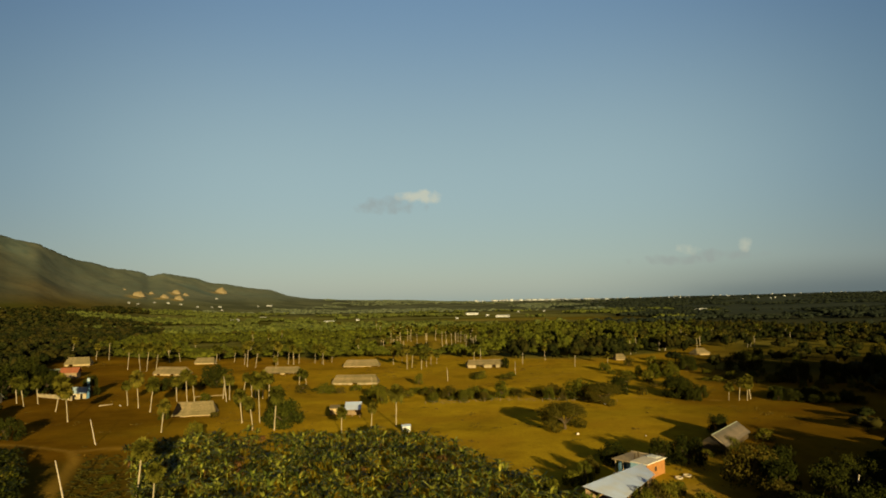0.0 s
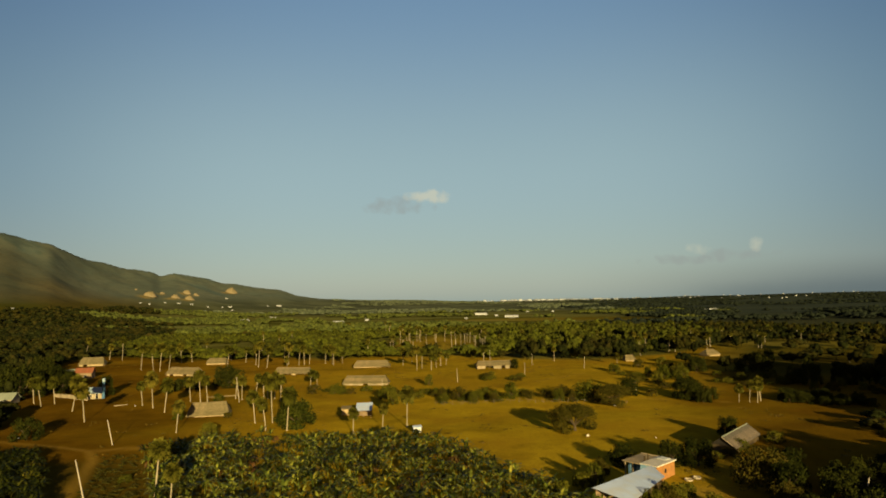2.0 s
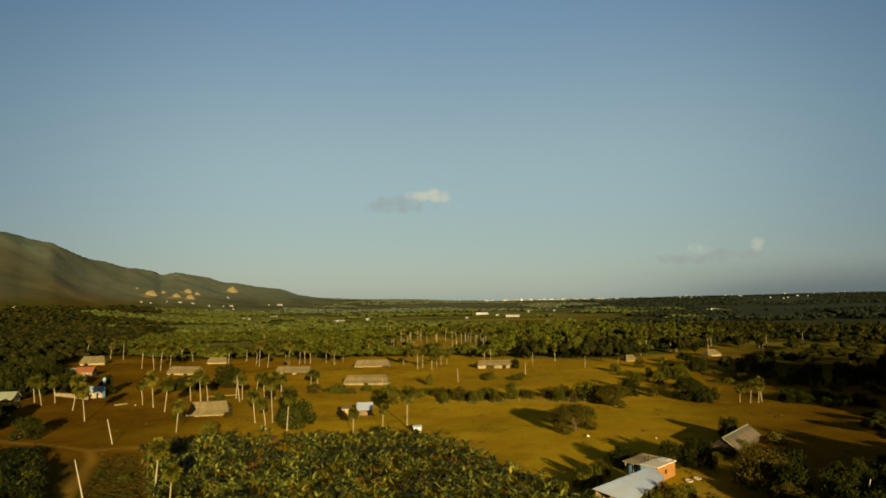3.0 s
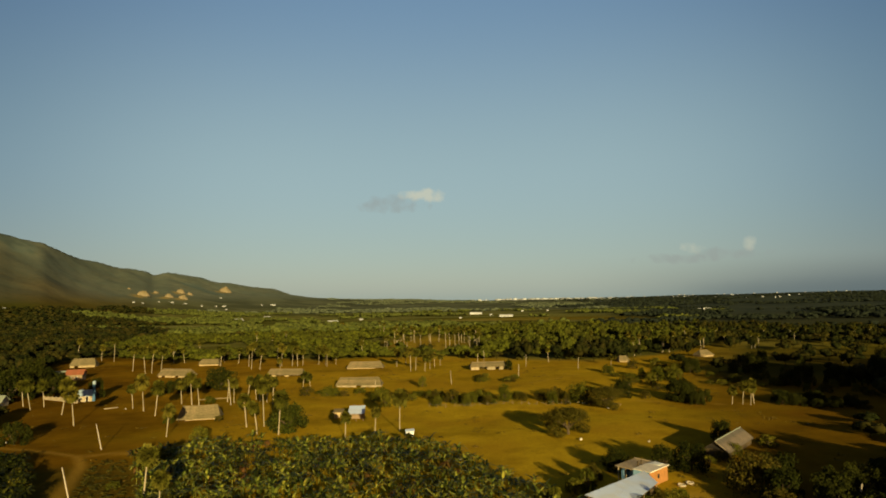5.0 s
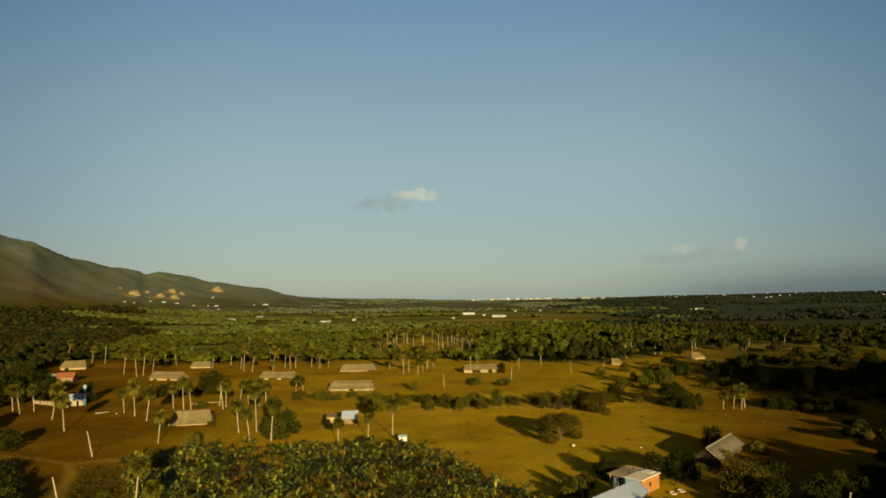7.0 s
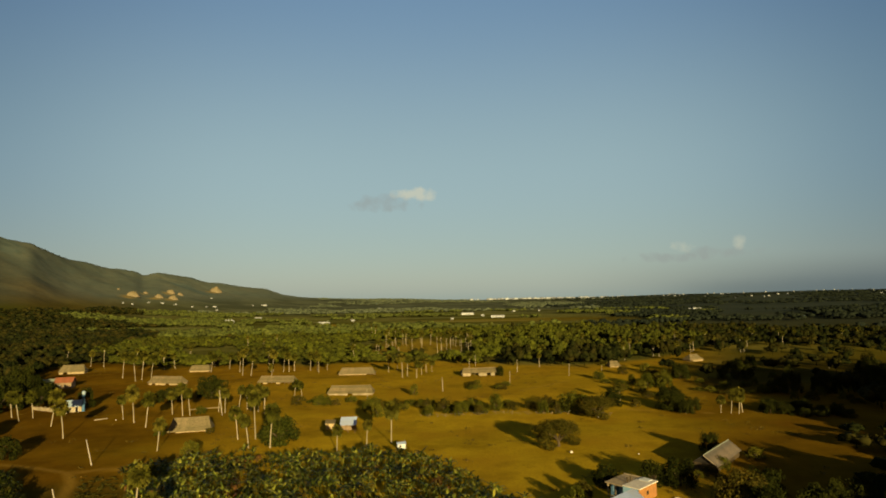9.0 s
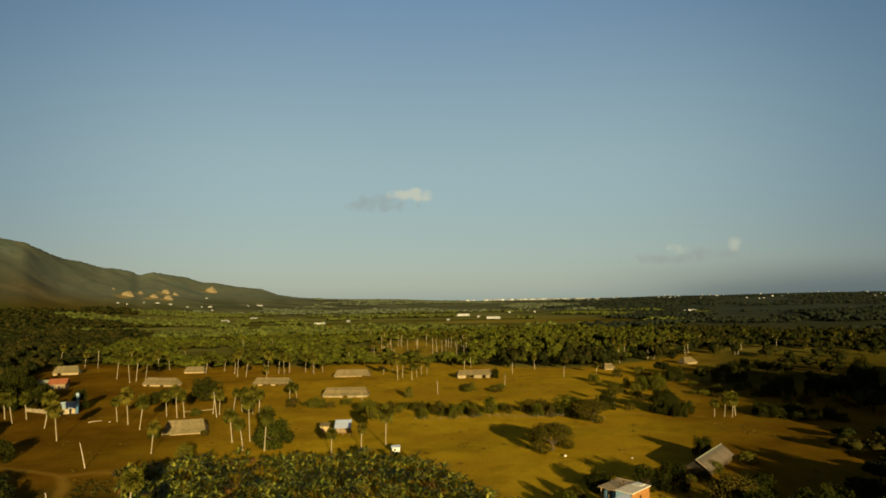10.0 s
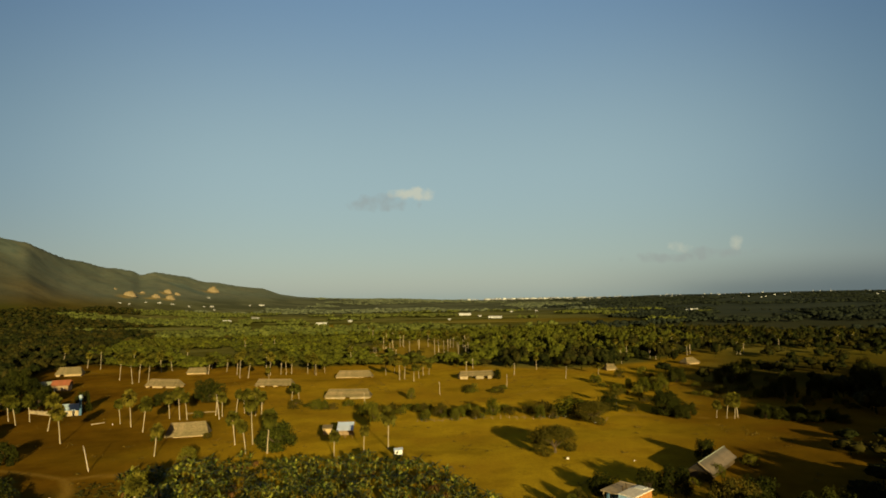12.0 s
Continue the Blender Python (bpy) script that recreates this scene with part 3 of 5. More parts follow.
def build_woods():
    rng = np.random.default_rng(5)
    near = [lobe_tree(rng, 5, ICO, 7, rng.uniform(0.7, 1.1)) for _ in range(10)]
    far = [lobe_tree(rng, 4, ICO, 5, rng.uniform(0.8, 1.2)) for _ in range(8)]

    def spread(r0, r1, count):
        r = np.sqrt(rng.uniform(r0 * r0, r1 * r1, count))
        az = rng.uniform(-50, 50, count)
        return r, az, r * np.sin(np.radians(az)), r * np.cos(np.radians(az))

    r, az, x, y = spread(110, 760, 7900)
    edge = wood_edge(az)
    open_land = wobble(x, y, 75, 0.9) + 0.35 * wobble(x, y, 30, 4.0)
    # the grove that closes the pasture on the east, thick with shade
    east = (az > 32.2 + 0.8 * wobble(x, y, 24, 5.0)) & (r > 128) & (r < 310) & (x > 76 + 0.10 * (y - 110) + 4 * wobble(x, y, 30, 2.0)) & (rng.uniform(0, 1, len(x)) < np.where(r > 215, 0.45, 0.9))
    meadow = (az > 17) & (az < 37) & (r > 290 + 4 * (az - 17)) & (rng.uniform(0, 1, len(x)) < 0.13)
    keep = east | meadow | (r > edge + 4) & ((open_land > -0.75) | (r < edge + 70))
    keep &= ~((np.abs(az + 3.6) < 3.9 + 0.8 * wobble(x, y, 25, 2.0)) & (r > 440 + 14 * wobble(x, y, 30, 5.0)) & (r < 620 + 40 * wobble(x, y, 60, 1.0))) & ~((np.hypot(x + 70, y - 545) < 45)) & ~((np.hypot(x + 232, y - 440) < 14))
    keep &= np.hypot(x + 181, y - 206) > 23
    keep &= ~((np.abs(x - 0.383 * y) < 13) & (y > 300) & (y < 384))
    rim = keep & ((r < edge + 45) | (r < 380))
    deep = keep & ~rim
    leafy = [lobe_tree(rng, 8, ICO, 20, rng.uniform(0.7, 1.0)) for _ in range(10)]
    # thickets west of the clearing are low; darker canopies toward both sides imitate vignetting
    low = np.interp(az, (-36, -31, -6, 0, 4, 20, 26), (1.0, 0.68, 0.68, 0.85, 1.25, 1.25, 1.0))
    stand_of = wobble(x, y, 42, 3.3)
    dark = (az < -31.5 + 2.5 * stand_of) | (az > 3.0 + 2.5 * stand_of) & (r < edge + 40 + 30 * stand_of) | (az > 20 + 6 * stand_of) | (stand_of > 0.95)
    mixed = ~dark & (rng.uniform(0, 1, len(x)) < np.interp(az, (-36, -30, -20, -10, 0, 6, 14, 20), (0.95, 0.85, 0.75, 0.5, 0.4, 0.65, 0.85, 0.95)))
    wide, tall = rng.uniform(4.8, 11.0, len(x)), rng.uniform(5.0, 10.5, len(x)) * low * np.where(east & (r < 215), 0.55, 1.0)
    for name, protos, mat, pick, label in (
            ("woodland_edge", leafy, "canopy", rim & ~dark & ~mixed, "low leafy yellow-green thicket along the woodland's edge"),
            ("evergreen_edge", leafy, "shade_canopy", rim & dark, "round trees along the woodland's edge, darkened toward the sides"),
            ("woodland", near, "canopy", deep & ~dark & ~mixed, "dense green tropical woodland round the savanna"),
            ("mixed_wood_edge", leafy, "mixed_canopy", rim & mixed, "olive green trees mixed into the woodland's edge"),
            ("mixed_wood", near, "mixed_canopy", deep & mixed, "olive green mixed woodland beyond the savanna"),
            ("evergreen_wood", near, "shade_canopy", deep & dark, "dense woodland beyond the savanna, darkened toward the sides")):
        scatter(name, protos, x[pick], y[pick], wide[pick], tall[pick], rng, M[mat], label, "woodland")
    # trees added out of view on the bank to lengthen its shade
    x, y = rng.uniform(70, 330, 420), rng.uniform(-20, 92, 420)
    keep = (x > 110) & (np.degrees(np.arctan2(x, y)) > 41)
    x, y = x[keep], y[keep]
    scatter("shade_bank_trees", near, x, y, rng.uniform(5, 9, len(x)), rng.uniform(4, 7, len(x)), rng, M["shade_canopy"],
            "unseen trees on the added bank, shading the yard", "woodland")
    r, az, x, y = spread(740, 1900, 14500)
    keep = (wobble(x, y, 210, 2.2) + 0.4 * wobble(x, y, 70, 1.0) > 0.08 + 0.25 * (r - 740) / 1200 + 0.2 * (np.abs(az + 9) < 11) - 0.7 * (az < -20) - 0.25 * (az > 13))
    keep |= (az < -29) & (r < 1500) & (land(x, y) < 24 + 8 * wobble(x, y, 90, 2.0)) & (rng.uniform(0, 1, len(x)) < 0.8)
    keep &= ~((az < -26) & (land(x, y) > 34))
    keep &= ~((az > -3) & (az < 17) & (r > 920) & (r < 1230 + 60 * wobble(x, y, 120, 3.0)))
    # trees dropped along the camera's sight lines so far buildings show
    for bx, by in FAR_SIGHT_GAPS:
        keep &= ~((np.abs(x - bx * y / by) < 22) & (y < by + 14) & (y > by - 150))
    for fx, fy, fw, fd in FAR_FIELDS:
        keep &= (np.hypot((x - fx) / fw, (y - fy + 0.5 * fd) / (1.6 * fd)) > 1.0)
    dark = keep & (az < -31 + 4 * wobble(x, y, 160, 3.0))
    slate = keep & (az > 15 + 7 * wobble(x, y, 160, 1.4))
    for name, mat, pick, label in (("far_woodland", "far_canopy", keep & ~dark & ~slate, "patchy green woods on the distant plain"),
                                   ("far_evergreen_wood", "shade_canopy", dark, "woods below the hill, darkened toward the side like vignetting"),
                                   ("far_shaded_wood", "slate_wood", slate, "woods on the eastern plain, tinted dark slate for haze and vignetting")):
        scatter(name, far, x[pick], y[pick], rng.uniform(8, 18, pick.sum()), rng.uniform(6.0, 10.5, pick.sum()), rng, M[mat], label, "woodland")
    r, az, x, y = spread(1300, 4300, 22000)
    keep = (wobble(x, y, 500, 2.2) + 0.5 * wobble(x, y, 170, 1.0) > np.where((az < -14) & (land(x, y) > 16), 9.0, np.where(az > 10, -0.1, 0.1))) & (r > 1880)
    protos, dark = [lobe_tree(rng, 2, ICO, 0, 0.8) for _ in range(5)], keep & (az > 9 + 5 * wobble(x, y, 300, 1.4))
    for name, mat, pick, label in (("hill_woodland", "plain_wood", keep & ~dark, "far woods over plain and hillsides, greyed to stand for haze"),
                                   ("far_dark_woodland", "slate_wood", dark, "far woods over the eastern plain, tinted dark for haze and vignetting")):
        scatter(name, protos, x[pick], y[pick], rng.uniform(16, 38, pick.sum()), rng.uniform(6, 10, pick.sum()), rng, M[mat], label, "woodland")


build_woods()


# ---- palms ----
def palm_crown(rng, leaves, ball, skirt):
    """Fan leaves round a bud; about one unit in radius."""
    V, F = [], []
    for k in range(leaves):
        az = k * 2.399963 + rng.uniform(-0.25, 0.25)
        el = math.radians(rng.uniform(-48, 88)) if not skirt else math.radians(rng.uniform(-85, -45))
        d = np.array([math.cos(az) * math.cos(el), math.sin(az) * math.cos(el), math.sin(el)])
        side = np.cross(d, [0, 0, 1.0])
        side /= np.linalg.norm(side) + 1e-6
        up = np.cross(side, d)
        roll = rng.uniform(-0.9, 0.9)
        side, up = math.cos(roll) * side + math.sin(roll) * up, math.cos(roll) * up - math.sin(roll) * side
        tilt = math.radians(rng.uniform(0, 52))
        blade = math.cos(tilt) * d - math.sin(tilt) * up
        stalk = rng.uniform(0.40, 0.75) * ball
        hub = d * stalk
        n = len(V)
        V += [tuple(d * 0.05 - side * 0.02), tuple(d * 0.05 + side * 0.02), tuple(hub)]
        F.append((n, n + 1, n + 2))
        fan = rng.uniform(0.40, 0.60) * (0.85 if skirt else 1.0)
        n = len(V)
        V.append(tuple(hub))
        steps = 11
        for s in range(steps):
            w = math.radians(-115 + 230 * s / (steps - 1))
            rad = fan * (1.0 if s % 2 == 0 else 0.58) * (1 - 0.18 * abs(w))
            p = hub + rad * (math.cos(w) * blade + math.sin(w) * side) + up * (0.05 if s % 2 else -0.04)
            p[2] -= 0.22 * fan * rad
            V.append(tuple(p))
        F += [(n, n + 1 + s, n + 2 + s) for s in range(steps - 1)]
    return np.array(V), np.array(F)


def palm_variants():
    rng = np.random.default_rng(11)
    out = []
    for k in range(6):
        g = Geo()
        g.smooth = True
        bend = rng.uniform(-0.05, 0.05, 2)
        pts = [(bend[0] * t * t, bend[1] * t * t, t * 1.02 - 0.02) for t in np.linspace(0, 1, 9)]
        rad = [0.018 * (1.30 - 0.35 * min(1, 5 * t)) * (1 + 0.10 * math.sin(9 * t + k)) for t in np.linspace(0, 1, 9)]
        g.tube(pts, rad, 8)
        trunk = g.mesh("trunk", M["trunk"])
        v, f = palm_crown(rng, 130, 0.95, False)
        crown = np_mesh("crown", v, f, M["palm"])
        v, f = palm_crown(rng, 12, 0.5, True)
        skirt = np_mesh("dead_leaves", v, f, M["palm_dead"])
        out.append((trunk, crown, skirt, bend))
    return out


PALMS = palm_variants()


def palm(k, x, y, tall, ball, lean, turn, label, group, dead=True):
    """A fan palm: trunk, round crown and hanging dead leaves. The trunk's mesh is one unit high."""
    trunk, crown, skirt, bend = PALMS[k % len(PALMS)]
    ob = thing("fan_palm", pose(x, y, float(land(x, y)) - 0.05, lean[0], lean[1], turn), label, "palm tree", group)
    t = part("trunk", trunk, None, ob)
    stem = tall - ball * 1.02
    t.scale = (min(tall, 9), min(tall, 9), stem)
    top = (bend[0] * min(tall, 9), bend[1] * min(tall, 9), stem)
    c = part("crown", crown, None, ob)
    c.location, c.scale = top, (ball, ball, ball * 1.12)
    if dead:
        s = part("dead_leaves", skirt, None, ob, "dry brown hanging palm leaves")
        s.location, s.scale = top, (ball * 0.5, ball * 0.5, ball * 0.75)
    return ob


def build_palms():
    rng = random.Random(3)
    spots = SAVANNA_PALMS_A + SAVANNA_PALMS_B + SAVANNA_PALMS_C + SAVANNA_PALMS_D
    for k, (x, y, tall) in enumerate(spots):
        az = math.degrees(math.atan2(x, y))
        far = y > 300
        ball = min(2.7, max(1.75, 0.205 * tall)) * rng.uniform(0.92, 1.08)
        words = "short fan palm with a round yellow-green crown" if tall < 8 else ("tall fan palm with a pale bare trunk and round crown" if tall > 11 else "fan palm with a pale trunk and dense round crown")
        palm(k, x, y, max(tall, 5.0), ball, (rng.uniform(-2, 2), (0.20 if abs(az) > 20 else 0.10) * az + rng.uniform(-1.6, 1.6)), rng.uniform(0, 360),
             words, "fan palms at the wood's edge" if far else "fan palms of the savanna", not far)
    for k, (x, y, tall) in enumerate(WOOD_PALMS):
        palm(k, x, y, tall + 3.5, rng.uniform(1.5, 2.1), (rng.uniform(-3, 3), rng.uniform(-3, 3)), rng.uniform(0, 360),
             "slender pale-trunked palm standing among dark woodland", "palms in the woodland", False)
    # more palms through the woods beyond
    n = 0
    while n < 42:
        az, r = rng.uniform(-38, 38), rng.uniform(360, 640)
        if r < float(wood_edge(az)) - 5 or r > float(wood_edge(az)) + 190:
            continue
        if az < 18 or rng.random() < 0.5:
            palm(n, r * math.sin(math.radians(az)), r * math.cos(math.radians(az)), rng.uniform(8.5, 13), rng.uniform(1.5, 2.2), (rng.uniform(-3, 3), rng.uniform(-3, 3)),
                 rng.uniform(0, 360), "slender pale-trunked palm standing among dark woodland", "palms in the woodland", False)
        n += 1
    for k in range(18):
        az = math.radians(rng.uniform(11, 31))
        r = float(wood_edge(math.degrees(az))) + rng.uniform(2, 90)
        palm(k, r * math.sin(az), r * math.cos(az), rng.uniform(9, 13.5), rng.uniform(1.5, 2.1), (rng.uniform(-4, 4), rng.uniform(-4, 4)),
             rng.uniform(0, 360), "slender pale-trunked palm standing among dark woodland", "palms in the woodland", False)
    # the stand of tall palms in the clearing beyond the pasture
    for k in range(20):
        az, r = math.radians(rng.uniform(-7.8, 0.6)), rng.uniform(430, 585)
        palm(k, r * math.sin(az), r * math.cos(az), rng.uniform(11.5, 15.5), rng.uniform(1.7, 2.3), (rng.uniform(-3, 3), rng.uniform(-3, 3)),
             rng.uniform(0, 360), "tall pale-trunked palm in a clearing of the woodland", "palms in the woodland", False)


SAVANNA_PALMS_A = [(-276.3, 401.0, 16.0), (-244.8, 393.7, 16.5), (-197.6, 336.1, 14.8), (-181.6, 321.2, 16.0), (-180.9, 326.4, 15.9), (-177.1, 329.1, 14.4), (-257.2, 399.0, 11.0), (-192.6, 373.7, 12.7), (-171.0, 219.2, 9.9), (-162.4, 211.7, 11.2), (-161.6, 217.6, 10.5), (-144.5, 203.4, 12.9), (-127.5, 185.3, 12.4), (-117.8, 208.2, 13.3), (-108.7, 199.3, 11.9), (-87.8, 167.4, 9.4), (-111.7, 223.6, 8.8), (-106.4, 220.9, 12.5), (-103.6, 220.8, 10.4), (-92.2, 225.5, 9.3), (-70.0, 181.2, 10.5), (-86.1, 232.3, 8.4), (-63.1, 171.5, 9.6), (-64.8, 182.0, 14.8), (-56.8, 171.5, 12.8)]
SAVANNA_PALMS_B = [(-149.0, 370.4, 9.6), (-135.6, 352.6, 12.2), (-129.1, 339.9, 15.0), (-122.9, 336.5, 12.6), (-124.1, 371.4, 13.9), (-114.8, 350.7, 13.4), (-109.6, 332.5, 7.0), (-109.3, 353.3, 15.2), (-105.3, 351.0, 11.8), (-103.6, 356.1, 10.2), (-94.5, 358.4, 11.6), (-86.8, 348.2, 11.3), (-89.2, 354.5, 10.1), (-84.6, 360.8, 7.2), (-75.9, 261.6, 7.7), (-73.7, 265.1, 6.5), (-36.7, 168.4, 7.4), (-29.2, 174.2, 7.6), (-22.2, 175.7, 12.1), (-45.0, 344.3, 10.4), (-40.8, 353.2, 7.3), (-34.1, 318.2, 12.9), (-31.9, 322.7, 11.5)]
SAVANNA_PALMS_C = [(-26.2, 315.1, 9.2), (-24.5, 328.2, 7.1), (-22.8, 339.3, 8.0), (-19.7, 342.1, 7.1), (1.9, 361.0, 9.5), (-63.7, 113.5, 10.9), (-57.6, 107.9, 8.1), (61.1, 240.4, 7.0), (89.6, 214.7, 6.4), (92.6, 213.4, 7.7), (94.8, 212.3, 7.5), (96.9, 214.4, 8.7), (197.0, 330.8, 5.7), (-187.7, 377.9, 10.3), (-155.3, 357.7, 11.4), (75.8, 336.3, 6.2), (-83.1, 228, 10.4)]
SAVANNA_PALMS_D = [(-79.4, 225.6, 10.8), (-89.2, 231.5, 9.6), (-96.0, 228.5, 9.2), (-75.4, 220.6, 10.0), (-124.8, 213.4, 9.0)]
WOOD_PALMS = [(164.3, 436.7, 8.0), (194.2, 427.5, 9.0), (198.4, 431.8, 7.1), (205.1, 440.9, 6.8), (244.7, 467.8, 8.5), (-20.5, 432.9, 13.9), (-17.3, 437.3, 14.4), (-14.8, 462.9, 11.3), (-12.2, 485.5, 10.1), (-5.1, 523.5, 10.9), (-73.1, 566.0, 11.8), (-67.5, 565.0, 12.9), (-58.1, 547.5, 11.4), (-54.1, 539.3, 10.7), (1.3, 515.4, 11.7), (-105.5, 668.1, 11.5), (-98.7, 644.9, 11.1), (128.1, 413.3, 7.6), (132.4, 412.7, 6.8)]
build_palms()


# ---- single trees and bushes ----
def tree_variant(seed, leaves, umbrella=0.0, mat="leaf", size=0.036, low=None):
    """Trunk with limbs, and a crown of leaf sprays gathered in clumps; one unit high, one unit in half width."""
    rng = np.random.default_rng(seed)
    g = Geo()
    g.smooth = True
    fork = 0.22 if umbrella else 0.16
    g.tube([(0, 0, -0.03), (0.01, 0.0, fork * 0.5), (0, 0.02, fork)], [0.075, 0.06, 0.052], 8, False)
    clumps = []
    for k in range(15):
        az = k * 2.399963 + rng.uniform(-0.3, 0.3)
        rad = math.sqrt((k + 0.5) / 15) * 0.80 * (1.0 if umbrella else rng.uniform(0.75, 1.15))
        dome = math.sqrt(max(0.0, 1 - rad * rad))
        z = (0.24 + 0.60 * dome) if umbrella else 0.30 + 0.52 * dome * rng.uniform(0.4, 1.1)
        c = np.array([rad * math.cos(az), rad * math.sin(az), z])
        clumps.append((c, rng.uniform(0.30, 0.42) if umbrella else rng.uniform(0.20, 0.40)))
        if k % 2 == 0:
            mid = c * np.array([0.45, 0.45, 0.0]) + np.array([0, 0, fork + (c[2] - fork) * 0.55])
            g.tube([(0, 0.01, fork * 0.9), tuple(mid), tuple(c)], [0.036, 0.022, 0.008], 5, False)
    for k in range(low if low is not None else 11 if umbrella else 7):
        az = k * (0.571 if umbrella else 0.9) + rng.uniform(-0.3, 0.3)
        clumps.append((np.array([0.74 * math.cos(az), 0.74 * math.sin(az), rng.uniform(0.12, 0.34)]), rng.uniform(0.24, 0.34)))
    per = leaves // len(clumps)
    V, F, n = [], [], 0
    for c, r in clumps:
        d = rng.normal(size=(per, 3))
        d /= np.linalg.norm(d, axis=1)[:, None]
        p = c + d * r * (rng.uniform(0.25, 1.0, (per, 1)) ** 0.5) * np.array([1, 1, 0.62 if umbrella else 0.85])
        p[:, 2] = np.maximum(p[:, 2], 0.03)
        v, f = leaf_tris(rng, p, d, size)
        V.append(v), F.append(f + n)
        n += len(v)
    crown = np_mesh("crown", np.concatenate(V), np.concatenate(F), M[mat])
    return g.mesh("trunk", M["bark"]), crown


TREES = [tree_variant(21 + k, 3500, size=0.044) for k in range(4)]
SHRUBS = [tree_variant(61 + k, 1500, 0.0, "leaf_bush", 0.057) for k in range(3)]
UMBRELLA = [tree_variant(44, 12000, 1.0, "leaf_olive", 0.026, 7), tree_variant(42, 8000, 1.0)]
MOUND = tree_variant(90, 5200, 0.0, "garden_leaf", 0.04, 12)
DRY_BUSHES = [tree_variant(81 + k, 1500, 0.0, "leaf_dry", 0.056) for k in range(2)]
DRY_TREES = [tree_variant(51 + k, 4800, 0.0, "leaf_dry") for k in range(2)]


def tree(name, meshes, x, y, tall, half, turn, label, category, group=""):
    ob = thing(name, pose(x, y, float(land(x, y)) - 0.05, 0, 0, turn), label, category, group)
    for me, nm in zip(meshes, ("trunk", "crown")):
        p = part(nm, me, None, ob)
        p.scale = (half, half, tall)
    return ob


FIELD_TREES = [(45.4, 209.6, 7.0, 6.4), (55.3, 229.6, 6.7, 4.0), (75.6, 223.6, 6.6, 5.8), (63.6, 160.4, 5.4, 2.9), (-127.8, 161.3, 6.3, 4.4), (-56.0, 177.8, 7.8, 6.3), (-187.1, 232.4, 14.0, 9.1), (-187.0, 243.0, 13.0, 7.6), (-155.3, 238.5, 8.3, 3.6), (-114.8, 265.0, 9.4, 6.8), (-127.8, 252.4, 6.1, 6.3), (130.6, 293.8, 9.4, 8.5), (108.8, 307.0, 7.0, 4.7), (18.4, 323.6, 5.4, 2.1), (-181.0, 248.0, 8.5, 4.5), (-186.0, 258.0, 9.0, 5.0), (-210.0, 283.0, 8.5, 4.2), (-222.0, 290.0, 12.0, 6.0)]
EAST_TREES = [(129.8, 251.9, 6.5, 2.9), (131.7, 248.7, 11.2, 3.1), (136.4, 251.5, 8.1, 2.4), (126.2, 252.1, 5.1, 1.9), (145.1, 251.1, 8.0, 3.4), (148.6, 250.9, 8.7, 2.9), (151.9, 250.7, 6.0, 2.4), (193.3, 293.2, 11.5, 3.9), (162.2, 250.1, 11.4, 3.8), (158.6, 236.0, 13.1, 4.1), (180.1, 287.8, 4.7, 2.2), (144.7, 319.9, 8.0, 3.7), (155.9, 332.2, 8.6, 3.2), (105.8, 299.3, 6.9, 5.2), (83.1, 254.4, 3.3, 2.9), (82.9, 248.3, 4.6, 4.8)]
# the tallest of these stand out of view, added to cast shade
YARD_TREES = [(53.0, 119.7, 7.5, 5.2), (46.2, 133.2, 5.8, 3.8), (40.8, 134.3, 5.4, 3.1), (52.0, 107.0, 4.2, 3.6), (55.0, 113.0, 6.4, 3.8), (66.5, 116.5, 5.2, 4.0), (73.0, 119.0, 5.4, 4.2), (60.8, 126, 6.0, 4.0), (62.0, 108, 5.4, 4.2), (30.5, 134.5, 4.2, 3.2), (82.5, 126, 4.6, 4.2), (46.5, 97.0, 3.0, 2.8), (53.0, 100.0, 4.6, 3.6), (60.0, 98.0, 5.4, 4.2), (67.0, 103.0, 5.6, 4.4), (78.0, 110.0, 5.6, 4.4), (87.0, 117.0, 9.0, 5.4), (92.0, 108.0, 12.0, 6.0), (74.0, 102.0, 5.8, 4.4), (97.0, 124.0, 9.0, 5.4), (84.0, 105.0, 10.5, 5.5), (101.0, 113.0, 12.0, 6.0), (79.5, 120.5, 5.6, 3.6), (77.0, 96.0, 8.0, 5.0)]
BUSHES = [(38.2, 220.1, 6.5, 5.9), (64.0, 229.2, 3.3, 2.2), (72.6, 154.6, 3.0, 2.6), (-22.8, 260.5, 5.0, 2.0), (30.4, 226.6, 4.2, 3.3), (-35.9, 225.2, 5.5, 3.9), (-59.7, 243.0, 3.7, 3.7), (-70.8, 249.7, 2.8, 3.4), (82.6, 276.3, 6.6, 3.7), (91.3, 279.7, 4.6, 4.3), (-8.4, 224.1, 4.3, 3.6), (-1.8, 218.6, 4.4, 2.9), (10.8, 222.8, 6.0, 3.0), (17.1, 222.5, 3.5, 2.6), (21.7, 120.4, 4.5, 1.9), (-32.1, 214.9, 5.0, 2.5), (-27.2, 229.9, 3.9, 2.2), (-75.5, 138.6, 4.9, 4.0), (-75.6, 161.8, 4.0, 2.8), (24.0, 224, 3.2, 2.6), (4.0, 221, 3.0, 2.4), (-14.0, 221, 2.6, 2.2)]


